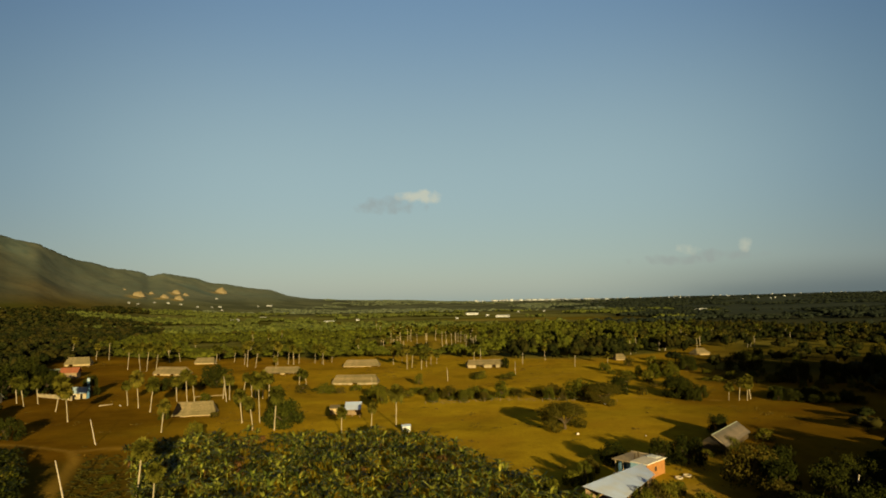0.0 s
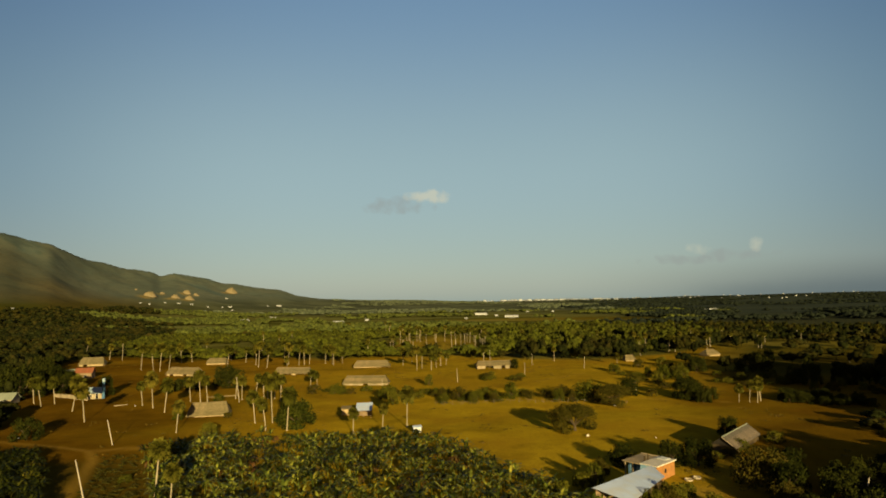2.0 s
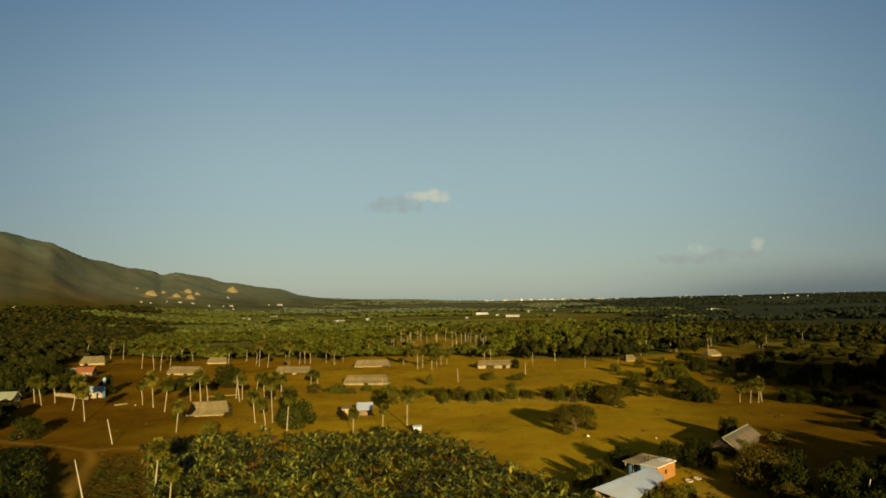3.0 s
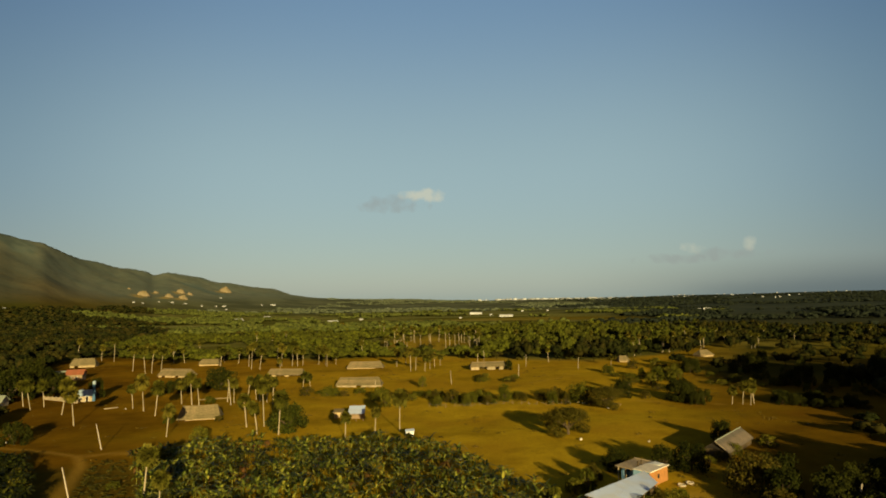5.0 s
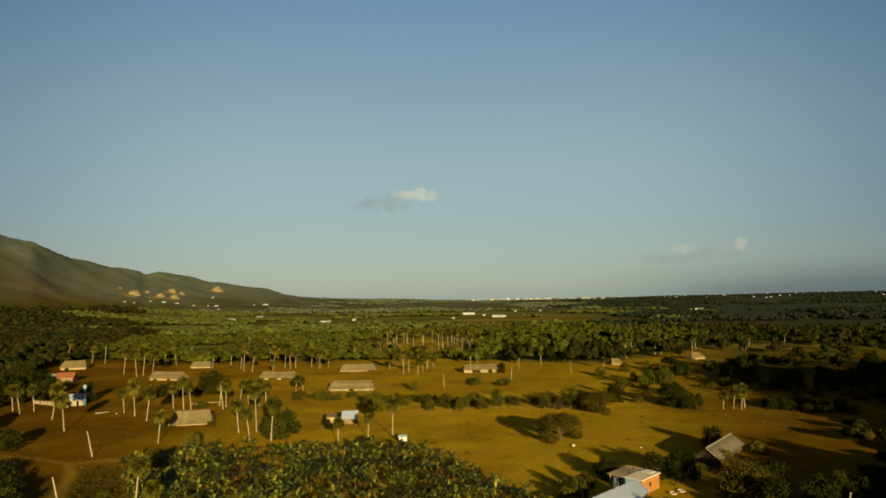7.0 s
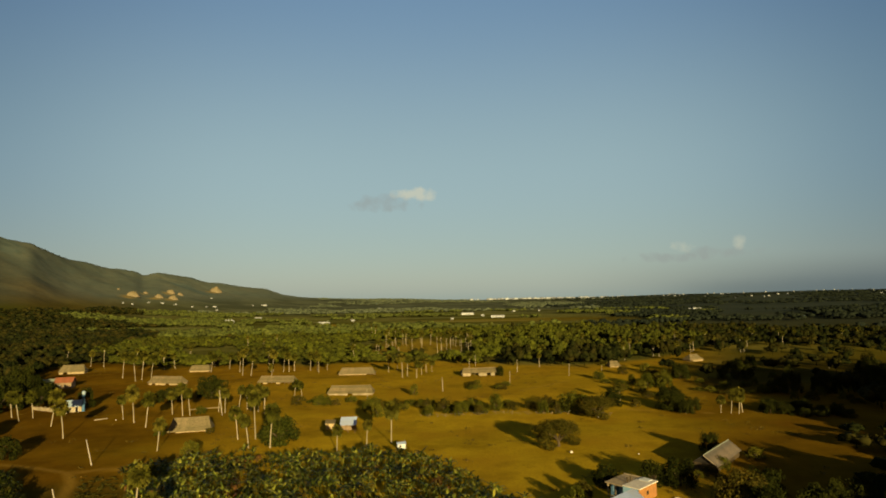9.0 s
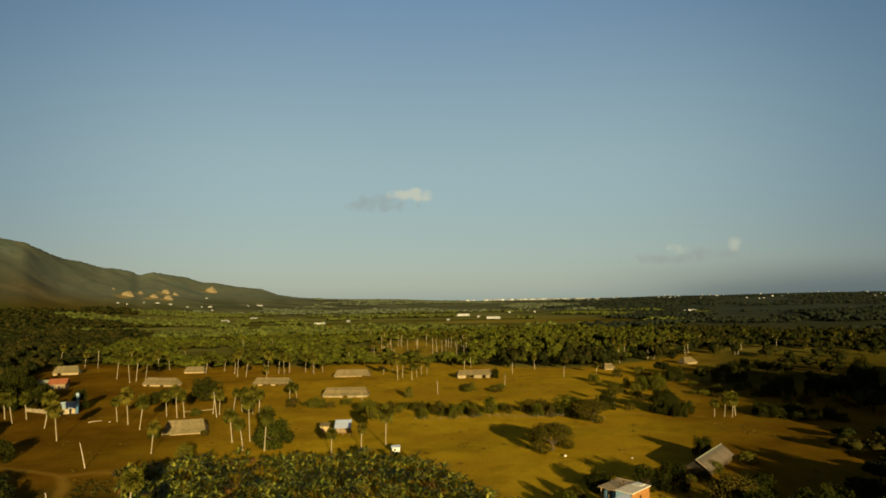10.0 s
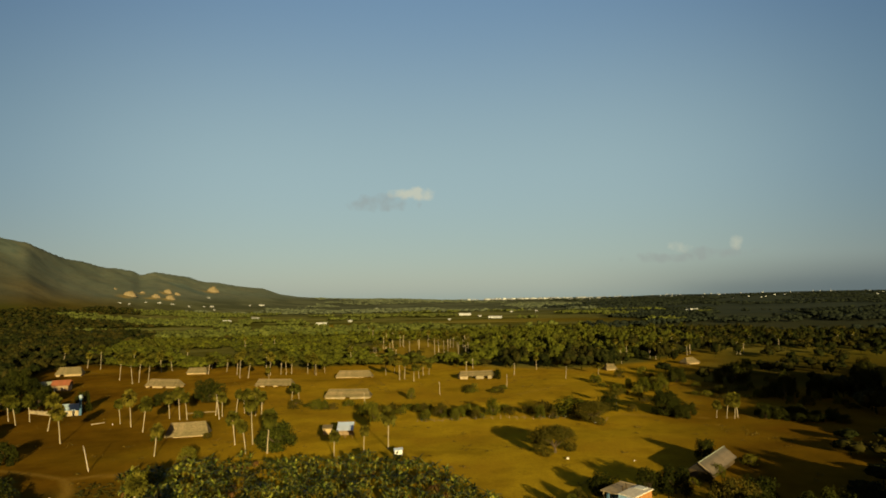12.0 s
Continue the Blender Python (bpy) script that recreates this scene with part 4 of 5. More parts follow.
def build_trees():
    rng = random.Random(8)
    tree("rain_tree", UMBRELLA[0], 25.4, 168.0, 7.1, 6.7, 30, "broad umbrella-crowned tree alone in the dry pasture", "tree")
    for k, (x, y, h, w) in enumerate(FIELD_TREES + EAST_TREES):
        tree("savanna_tree", UMBRELLA[0] if k == 0 else UMBRELLA[1] if k == 2 else MOUND if k == 5 else TREES[k % 4], x, y, h, w, rng.uniform(0, 360), "dense round dark green tree on the savanna" if h < 9 else "tall dense dark green tree beside the farm", "tree", "trees of the savanna")
    for k, (x, y, h, w) in enumerate(YARD_TREES):
        tree("yard_tree", (DRY_TREES[k % 2] if k in (0, 3) else TREES[k % 4]), x, y, h, w, rng.uniform(0, 360), "half-dry leafy tree by the tin-roofed house" if k in (0, 3) else "dark yard tree, some of them added out of view for shade", "tree", "trees round the house")
    more = [(rng.uniform(-19, 34), rng.uniform(214.5, 232), rng.uniform(1.6, 5.0), rng.uniform(1.3, 2.6)) for _ in range(17)]
    more += [(rng.uniform(-34, -12), rng.uniform(226, 236), rng.uniform(1.5, 3.6), rng.uniform(1.6, 3.0)) for _ in range(10)]
    more += [(rng.uniform(-4, 20), rng.uniform(268, 292), rng.uniform(1.2, 2.4), rng.uniform(1.8, 3.4)) for _ in range(11)]
    more += [(rng.uniform(62, 108), rng.uniform(262, 330), rng.uniform(2.2, 5.0), rng.uniform(1.6, 3.2)) for _ in range(16)]
    more += [(rng.uniform(95, 175), rng.uniform(225, 300), rng.uniform(1.4, 4.2), rng.uniform(1.6, 3.4)) for _ in range(26)]
    more += [(rng.uniform(66, 125), rng.uniform(240, 300), rng.uniform(1.2, 3.2), rng.uniform(1.6, 3.0)) for _ in range(16)]
    more += [(rng.uniform(-74, -44), rng.uniform(238, 250), rng.uniform(1.2, 3.0), rng.uniform(1.6, 2.8)) for _ in range(8)]
    more += [(-97.5, 187, 3.4, 1.9), (-82.5, 190.0, 2.0, 1.6), (-101, 224, 3.0, 2.2), (29.0, 106.0, 3.9, 2.1), (31.8, 108.8, 4.0, 2.1), (34.4, 110.8, 3.4, 1.9), (37.2, 113.8, 2.6, 1.6), (28, 104.5, 3.0, 2.0), (27.4, 101.4, 2.8, 1.9), (20.5, 103, 2.6, 1.8), (-98, 126, 3.0, 2.4), (-104, 131, 2.6, 2.2), (-92, 118, 3.2, 2.4), (-110, 126, 3.4, 2.8), (-100, 114, 3.0, 2.6), (-112, 136, 2.4, 2.0), (-72, 132, 1.6, 1.8), (-75, 122, 1.4, 1.6), (-70, 142, 2.0, 1.8), (16.5, 107.5, 3.0, 1.8), (14, 113, 3.4, 2.0), (19, 119, 3.2, 2.2), (24, 127, 3.4, 2.4), (40, 108, 2.6, 2.0), (60.2, 145.6, 2.9, 2.3), (56.0, 141.0, 2.2, 2.2), (52.5, 139.5, 1.6, 1.8)]
    for k in range(28):
        u = rng.choice((rng.uniform(0, 0.12), rng.uniform(0.55, 1), rng.uniform(0.55, 1)))
        tree("hedge_tree", TREES[k % 4], 76 + 52 * u + rng.uniform(-1.5, 1.5), 218 - 17 * u + rng.uniform(-1, 9), rng.uniform(2.0, 5.2), rng.uniform(1.8, 3.6), rng.uniform(0, 360),
             "low dark tree in the hedge beyond the pasture", "tree", "trees of the hedge")
    for k, (x, y, h, w) in enumerate(BUSHES + more):
        tree("bush", (DRY_BUSHES[k % 2] if k % 3 == 1 else SHRUBS[k % 3 // 2 + k % 2]), x, y, h, w, rng.uniform(0, 360), "dry yellow-green bush of the hedgerow" if k % 3 == 1 else "green bush of the hedgerow", "bush", "bushes of the savanna")


build_trees()


# ---- banana grove ----
def banana_plant(rng, dead):
    V, F = [], []
    h = rng.uniform(1.5, 2.3)
    ring = [(0.12 * math.cos(a), 0.12 * math.sin(a)) for a in (0, 1.57, 3.14, 4.71)]
    V += [(x, y, 0) for x, y in ring] + [(x * 0.7, y * 0.7, h) for x, y in ring]
    for i in range(4):
        j = (i + 1) % 4
        F += [(i, j, 4 + j), (i, 4 + j, 4 + i)]
    for k in range(11):
        az = k * 2.399963 + rng.uniform(-0.3, 0.3)
        el = math.radians(rng.uniform(45, 86)) if not dead else math.radians(rng.uniform(-40, 30))
        size, width = rng.uniform(1.7, 2.9), rng.uniform(0.16, 0.27)
        d = np.array([math.cos(az), math.sin(az), 0.0])
        side = np.array([-d[1], d[0], 0.0])
        n = len(V)
        p = np.array([0, 0, h])
        for s in range(5):
            t = s / 4
            wide = width * (0.25, 0.9, 1.0, 0.8, 0.08)[s]
            e = el - t * math.radians(rng.uniform(60, 110) if not dead else 60)
            if s:
                p = p + size / 4 * (math.cos(e) * d + np.array([0, 0, math.sin(e)]))
            V += [tuple(p - side * wide + np.array([0, 0, 0.12 * wide])), tuple(p), tuple(p + side * wide + np.array([0, 0, 0.12 * wide]))]
        for s in range(4):
            a = n + 3 * s
            F += [(a, a + 1, a + 4), (a, a + 4, a + 3), (a + 1, a + 2, a + 5), (a + 1, a + 5, a + 4)]
    V = np.array(V)
    V[:, 2] = np.maximum(V[:, 2], 0.02)
    return V, np.array(F)


def in_grove(x, y):
    """The grove's plan: between the track on the west and the pasture on the east."""
    top = 157 + 5 * np.clip((x + 60) / 40, 0, 1) + 1.5 * wobble(x, y, 9, 1.0) - 0.9 * np.clip(-70 - x, 0, 40)
    east = -17 + (164 - y) * 0.66 + 1.2 * wobble(x, y, 8, 2.0)
    west = -64 - (y - 112) * 0.62
    return (y < top) & (x < east) & (x > west) & (y > 78)


def build_grove():
    rng = np.random.default_rng(17)
    gx, gy = np.meshgrid(np.arange(-110, 60, 2.05), np.arange(78, 170, 2.05))
    x, y = (gx + rng.uniform(-1.1, 1.1, gx.shape)).ravel(), (gy + rng.uniform(-1.1, 1.1, gx.shape)).ravel()
    keep = in_grove(x, y) & (rng.uniform(0, 1, len(x)) < 0.78) & ~((np.abs((x - 27.3) * 0.72 + (y - 112.6) * 0.69) < 10.5) & (np.abs((y - 112.6) * 0.72 - (x - 27.3) * 0.69) < 5.5)) & ~((np.abs(x + 18.5) < 5) & (y > 155.5)) & (np.hypot(x + 60, y - 110) > 1)
    x, y = x[keep], y[keep]
    dead = rng.uniform(0, 1, len(x)) < 0.03 + 0.12 * (wobble(x, y, 14, 3.0) > 0.8)
    s = rng.uniform(0.62, 1.15, len(x))
    live = ~dead
    scatter("banana_plants", [banana_plant(rng, False) for _ in range(8)], x[live], y[live], s[live], s[live] * 1.05, rng, M["banana"],
            "dense grove of green banana plants with arching leaves", "banana plants", False)
    scatter("withered_banana_plants", [banana_plant(rng, True) for _ in range(4)], x[dead], y[dead], s[dead], s[dead], rng, M["banana_dead"],
            "reddish withered banana plants among the grove", "banana plants", False)
    # low dark weeds between the track and the grove
    x, y = rng.uniform(-100, -56, 2000), rng.uniform(88, 143, 2000)
    track = np.where(y > 135, -92 - 0.54 * (y - 135), -92 + 0.457 * (135 - y))
    keep = (x > track + 3.2) & ~in_grove(x + 1.5, y) & (rng.uniform(0, 1, len(x)) < 0.8)
    x, y = x[keep], y[keep]
    s = rng.uniform(0.35, 1.0, len(x)) + 0.5 * np.clip(wobble(x, y, 9, 2.0), 0, 1)
    scatter("weed_patch", [lobe_tree(rng, 4, ICO, 14, 0.8) for _ in range(6)], x, y, s * 1.5, s * 0.42, rng, M["leaf_olive"], "low brownish green weeds beside the track", "weeds")
    # a second patch beyond the track
    x, y = rng.uniform(-128, -76, 1300), rng.uniform(86, 146, 1300)
    keep = (x < -85.5 - (y - 112) * 0.78) & (y < 139 - 0.12 * (x + 103) + 1.5 * wobble(x, y, 9, 4.0))
    x, y = x[keep], y[keep]
    s = rng.uniform(0.7, 1.1, len(x))
    scatter("garden_plants", [banana_plant(rng, False) for _ in range(4)], x, y, s, s, rng, M["garden_leaf"], "patch of dark green garden plants beside the track", "plants")


build_grove()


def build_tufts():
    """Dry tufts and low scrub over the open ground."""
    rng = np.random.default_rng(23)
    x, y = rng.uniform(-260, 190, 5000), rng.uniform(110, 400, 5000)
    r, az = np.hypot(x, y), np.degrees(np.arctan2(x, y))
    clump = wobble(x, y, 28, 6.0) + 0.5 * wobble(x, y, 11, 2.0)
    keep = (r < wood_edge(az)) & ~in_grove(x, y) & ((clump > 0.55) | (rng.uniform(0, 1, len(x)) < 0.10)) & (np.abs(az) < 42)
    x, y = x[keep], y[keep]
    protos = []
    for _ in range(5):
        d = rng.normal(size=(16, 3)) * np.array([0.5, 0.5, 0.0]) + np.array([0, 0, 0.12])
        v, f = leaf_tris(rng, d, np.tile([0.3, 0.2, 1.0], (16, 1)), 0.22)
        v[:, 2] = np.clip(v[:, 2], 0.0, 0.8)
        protos.append((v, f))
    s = rng.uniform(0.5, 1.6, len(x))
    scatter("dry_tufts", protos, x, y, s, s * 0.6, rng, M["tuft"], "scattered dry grass tufts and low scrub", "grass")


build_tufts()


# ---- farm buildings ----
def hip_roof(L, W, He, Hr, inset, over, courses, rng):
    """Thatch in overlapping courses with uneven lower edges."""
    out = []
    hl, hw = L / 2 + over, W / 2 + over

    def ring(t, drop=0.0):
        x, y = hl + (hl - over - inset - hl) * t, hw * (1 - t) + 0.08 * t
        return x, y, He - 0.25 + (Hr - He + 0.25) * t - drop

    for c in range(courses):
        g = Geo()
        out.append(g)
        t0, t1 = c / courses, min(1.0, (c + 1) / courses + 0.06)
        x0, y0, z0 = ring(t0, -0.10)
        x1, y1, z1 = ring(t1)
        steps = 18
        for sy in (-1, 1):
            for k in range(steps):
                u0, u1 = -1 + 2 * k / steps, -1 + 2 * (k + 1) / steps
                j0, j1 = rng.uniform(-0.07, 0.07), rng.uniform(-0.07, 0.07)
                a, b = (u0 * x0, sy * (y0 + j0), z0 + j0), (u1 * x0, sy * (y0 + j1), z0 + j1)
                g.face(*((a, b, (u1 * x1, sy * y1, z1), (u0 * x1, sy * y1, z1))[::sy * -1 or 1]))
                g.face(a, b, (b[0], b[1] - sy * 0.05, b[2] - 0.16), (a[0], a[1] - sy * 0.05, a[2] - 0.16))
        for sx in (-1, 1):
            for k in range(8):
                u0, u1 = -1 + 2 * k / 8, -1 + 2 * (k + 1) / 8
                j = rng.uniform(-0.07, 0.07)
                a, b = (sx * (x0 + j), u0 * y0, z0), (sx * (x0 + j), u1 * y0, z0)
                g.face(a, b, (sx * x1, u1 * y1, z1), (sx * x1, u0 * y1, z1))
                g.face(a, b, (b[0], b[1], b[2] - 0.16), (a[0], a[1], a[2] - 0.16))
    return out


def thatched_barn(x, y, turn, L, W, Hr, inset, label, seed, gaps=0.3, roof="thatch", wall="board", eave=0.3):
    """Long drying shed: hip roof of thatch on posts, low boarded sides with gaps."""
    rng = random.Random(seed)
    He = eave * Hr
    ob = thing("thatched_barn", stand(x, y, turn), label, "barn", "thatched barns of the farm")
    ridge = Geo().tube([(-L / 2 + inset, 0, Hr + 0.02), (0, 0, Hr - 0.05), (L / 2 - inset, 0, Hr + 0.02)], [0.16] * 3, 6)
    top = part("roof", ridge, M[roof], ob)
    for g in hip_roof(L, W, He, Hr, inset, 0.45, 6, rng):
        part("thatch_course", g, M[roof], top)
    n = max(4, round(L / 2.2))
    for sy in (-1, 1):
        for k in range(n + 1):
            px = -L / 2 + 0.15 + (L - 0.3) * k / n
            part("post", Geo().tube([(px, sy * (W / 2 - 0.1), -0.1), (px, sy * (W / 2 - 0.1), He)], [0.09, 0.08], 6), M["wood"], ob)
            if k < n and rng.random() > gaps:
                x0, x1 = px + 0.10, px + (L - 0.3) / n - 0.10
                g = Geo()
                planks = 5
                for q in range(planks):
                    a, b = x0 + (x1 - x0) * q / planks, x0 + (x1 - x0) * (q + 1) / planks - 0.03
                    g.box(a, sy * (W / 2 - 0.05) - 0.02, 0.02, b, sy * (W / 2 - 0.05) + 0.02 + 0.008 * (q % 2), He - rng.uniform(0.1, 0.25))
                part("wall_panel", g, M[wall], ob)
    for sx in (-1, 1):
        g = Geo()
        for q in range(10):
            a, b = -W / 2 + 0.2 + (W - 0.4) * q / 10, -W / 2 + 0.2 + (W - 0.4) * (q + 1) / 10 - 0.03
            g.box(sx * (L / 2 - 0.05) - 0.02, a, 0.02, sx * (L / 2 - 0.05) + 0.02, b, He - 0.1)
        part("end_wall", g, M[wall], ob)
    return ob


def sheet(width, length, waves, thick=0.012, amp=0.014):
    """One corrugated sheet lying in x (across) and y (down the slope), with its near face up."""
    g = Geo()
    n = waves * 4
    for k in range(n):
        xa, xb = width * k / n, width * (k + 1) / n
        za, zb = amp * math.sin(2 * math.pi * k / 4), amp * math.sin(2 * math.pi * (k + 1) / 4)
        g.face((xa, 0, za), (xb, 0, zb), (xb, length, zb), (xa, length, za))
        g.face((xa, 0, za - thick), (xa, length, za - thick), (xb, length, zb - thick), (xb, 0, zb - thick))
    return g


def sheet_slope(ob, origin, across, down, count, mat, rng):
    """Lays count corrugated sheets side by side over the slope spanned by two vectors; each is a piece of its own."""
    across, down = Vector(across), Vector(down)
    w, l = across.length / count, down.length
    ax, dy = across.normalized(), down.normalized()
    me = sheet(w + 0.05, l, 5).mesh("roof_sheet", M[mat])
    up = ax.cross(dy)
    if up.z < 0:
        up = -up
    for k in range(count):
        o = part("roof_sheet", me, None, ob)
        p = Vector(origin) + ax * w * k + up * (0.006 * (k % 2)) + dy * rng.uniform(-0.05, 0.05)
        o.matrix_basis = Matrix(((ax.x, dy.x, up.x, p.x), (ax.y, dy.y, up.y, p.y), (ax.z, dy.z, up.z, p.z), (0, 0, 0, 1)))


def fan_roof(ob, back, front, count, mat, waves=5, amp=0.014, thick=0.012):
    """Corrugated sheets laid side by side between two eaves that need not be parallel; each is a piece of its own."""
    lift = Vector((0, 0, 1))
    for k in range(count):
        g, n = Geo(), waves * 4
        for q in range(n):
            ends = []
            for m in (q, q + 1):
                u = (k + m / n) / count
                rise = lift * (amp * math.sin(math.pi * m / 2))
                ends.append((back[0].lerp(back[1], u) + rise, front[0].lerp(front[1], u) + rise))
            (ba, fa), (bb, fb) = ends
            g.face(tuple(fa), tuple(fb), tuple(bb), tuple(ba))
            low = lift * thick
            g.face(tuple(fa - low), tuple(ba - low), tuple(bb - low), tuple(fb - low))
        part("roof_sheet", g, M[mat], ob)


def wall_with(g, x0, x1, z0, z1, y, thick, holes):
    """A wall along x with rectangular openings (a, b, low, high)."""
    xs = x0
    for a, b, low, high in sorted(holes):
        g.box(xs, y, z0, a, y + thick, z1)
        if low > z0:
            g.box(a, y, z0, b, y + thick, low)
        g.box(a, y, high, b, y + thick, z1)
        xs = b
    g.box(xs, y, z0, x1, y + thick, z1)
    return g


def house(name, x, y, turn, L, W, H, wall, label, holes=((0.2, 0.34, 0, 2.0), (0.55, 0.72, 0.9, 1.8)), side=None, category="house"):
    """Four walls with openings, a dark floor slab, a door and window shutters."""
    ob = thing(name, stand(x, y, turn), label, category)
    h = [(-L / 2 + a * L, -L / 2 + b * L, lo, hi) for a, b, lo, hi in holes]
    part("front_wall", wall_with(Geo(), -L / 2, L / 2, 0, H, -W / 2, 0.15, h), M[wall], ob)
    part("back_wall", Geo().box(-L / 2, W / 2 - 0.15, 0, L / 2, W / 2, H), M[wall], ob)
    for sx in (-1, 1):
        part("side_wall", Geo().box(sx * (L / 2) - (0.15 if sx > 0 else 0), -W / 2 + 0.152, 0, sx * (L / 2) + (0 if sx > 0 else 0.15), W / 2 - 0.152, H), M[side or wall], ob)
    part("floor_slab", Geo().box(-L / 2 + 0.16, -W / 2 + 0.16, 0.0, L / 2 - 0.16, W / 2 - 0.16, 0.06), M["concrete"], ob)
    for a, b, lo, hi in h:
        nm = "door" if lo == 0 else "window"
        leaf = part(nm, Geo().box(a + 0.02, -W / 2 + 0.06, lo + 0.02, b - 0.02, -W / 2 + 0.10, hi - 0.02), M["dark"], ob, "dark wooden " + ("door" if lo == 0 else "shutter"))
        fr = Geo()
        fr.box(a - 0.06, -W / 2 - 0.03, lo, a + 0.02, -W / 2 + 0.05, hi)
        fr.box(b - 0.02, -W / 2 - 0.03, lo, b + 0.06, -W / 2 + 0.05, hi)
        fr.box(a - 0.06, -W / 2 - 0.03, hi, b + 0.06, -W / 2 + 0.05, hi + 0.07)
        part("frame", fr, M["white"], leaf)
    return ob


def gable(ob, L, W, H, rise, over, count, mat, rng, end="wood"):
    for sy in (-1, 1):
        sheet_slope(ob, (-L / 2 - over, 0, H + rise), (L + 2 * over, 0, 0), (0, sy * (W / 2 + over), -rise * (1 + 2 * over / W)), count, mat, rng)
    for sx in (-1, 1):
        g = Geo()
        x = sx * (L / 2 - 0.08)
        g.face((x, -W / 2, H), (x, W / 2, H), (x, 0, H + rise - 0.05))
        g.face((x - sx * 0.1, -W / 2, H), (x - sx * 0.1, W / 2, H), (x - sx * 0.1, 0, H + rise - 0.05))
        part("gable_end", g, M[end], ob)


def build_barns():
    L = "long thatched barn with weathered grey roof and pale boards"
    thatched_barn(-163.6, 361.7, 8, 11.6, 5.2, 3.7, 0.8, "small thatched barn by the wood's edge with pale boards", 1, 0.1)
    thatched_barn(-156.1, 306.7, -12, 18.8, 6.0, 4.1, 0.8, L, 2, 0.3)
    thatched_barn(-61.5, 335.2, 2, 20.0, 5.6, 3.7, 1.5, L, 3, 0.15, eave=0.22)
    thatched_barn(-51.9, 267.8, 1, 20.0, 5.6, 4.0, 1.2, "long thatched barn with grey roof and whitewashed low walls", 4, 0.12, wall="lime")
    thatched_barn(7.5, 325.5, 9, 20.0, 6.0, 4.0, 1.0, "dilapidated pale thatched barn with patched walls", 5, 0.45, wall="lime", eave=0.5)
    thatched_barn(-96.8, 303.5, -3, 18.5, 5.6, 3.6, 0.6, L, 6, 0.25)
    thatched_barn(-90.2, 193.4, 15, 12.6, 5.4, 4.2, 0.9, "thatched barn with thick grey hip roof among palms", 7, 0.35, eave=0.16)
    thatched_barn(-243.3, 360.6, 18, 14.0, 6.5, 5.2, 1.2, "tall old thatched barn behind the farmhouses", 8, 0.3)
    thatched_barn(142.6, 379.3, 25, 10.4, 6.0, 4.0, 2.2, "thatched hut with pale roof near the wood's edge", 9, 0.3)
    thatched_barn(86.4, 352.5, 10, 6.0, 4.5, 3.4, 0.8, "little thatched hut among palms at the wood's edge", 13, 0.2)
    rng = random.Random(10)
    ob = house("gabled_hut", 61.4, 150.7, 50.4, 18.4, 5.2, 1.8, "bark", "dark wooden hut with a grey sheet-metal gable roof beside dark bushes", holes=(), category="hut")
    # gable ends closed in dark colour for the shade inside an open gable
    gable(ob, 18.4, 5.2, 1.8, 1.9, 0.5, 20, "tin_dull", rng, "dark")
    # pale ridge cap and verge board stand in for the roof's sunlit edges
    part("ridge_cap", Geo().tube([(-9.7, 0, 3.74), (9.7, 0, 3.74)], [0.12, 0.12], 6), M["pale_sheet"], ob, "sheet-metal ridge cap, pale for the sunlit edge")
    part("verge_board", Geo().hexa([(-9.80, -3.1, 1.40), (-9.72, -3.1, 1.40), (-9.72, 0, 3.64), (-9.80, 0, 3.64)], [(-9.80, -3.1, 1.56), (-9.72, -3.1, 1.56), (-9.72, 0, 3.80), (-9.80, 0, 3.80)]), M["lime"], ob, "verge board, pale for the lit line down the gable")
    ob = house("pale_farmhouse", -185.2, 220.0, 14, 10.5, 6.0, 2.3, "lime", "low limewashed farmhouse with a pale greenish sheet roof", holes=((0.30, 0.42, 0, 2.0), (0.6, 0.75, 0.8, 1.7)))
    gable(ob, 10.5, 6.0, 2.3, 2.0, 0.5, 11, "pale_sheet", rng, "lime")


build_barns()


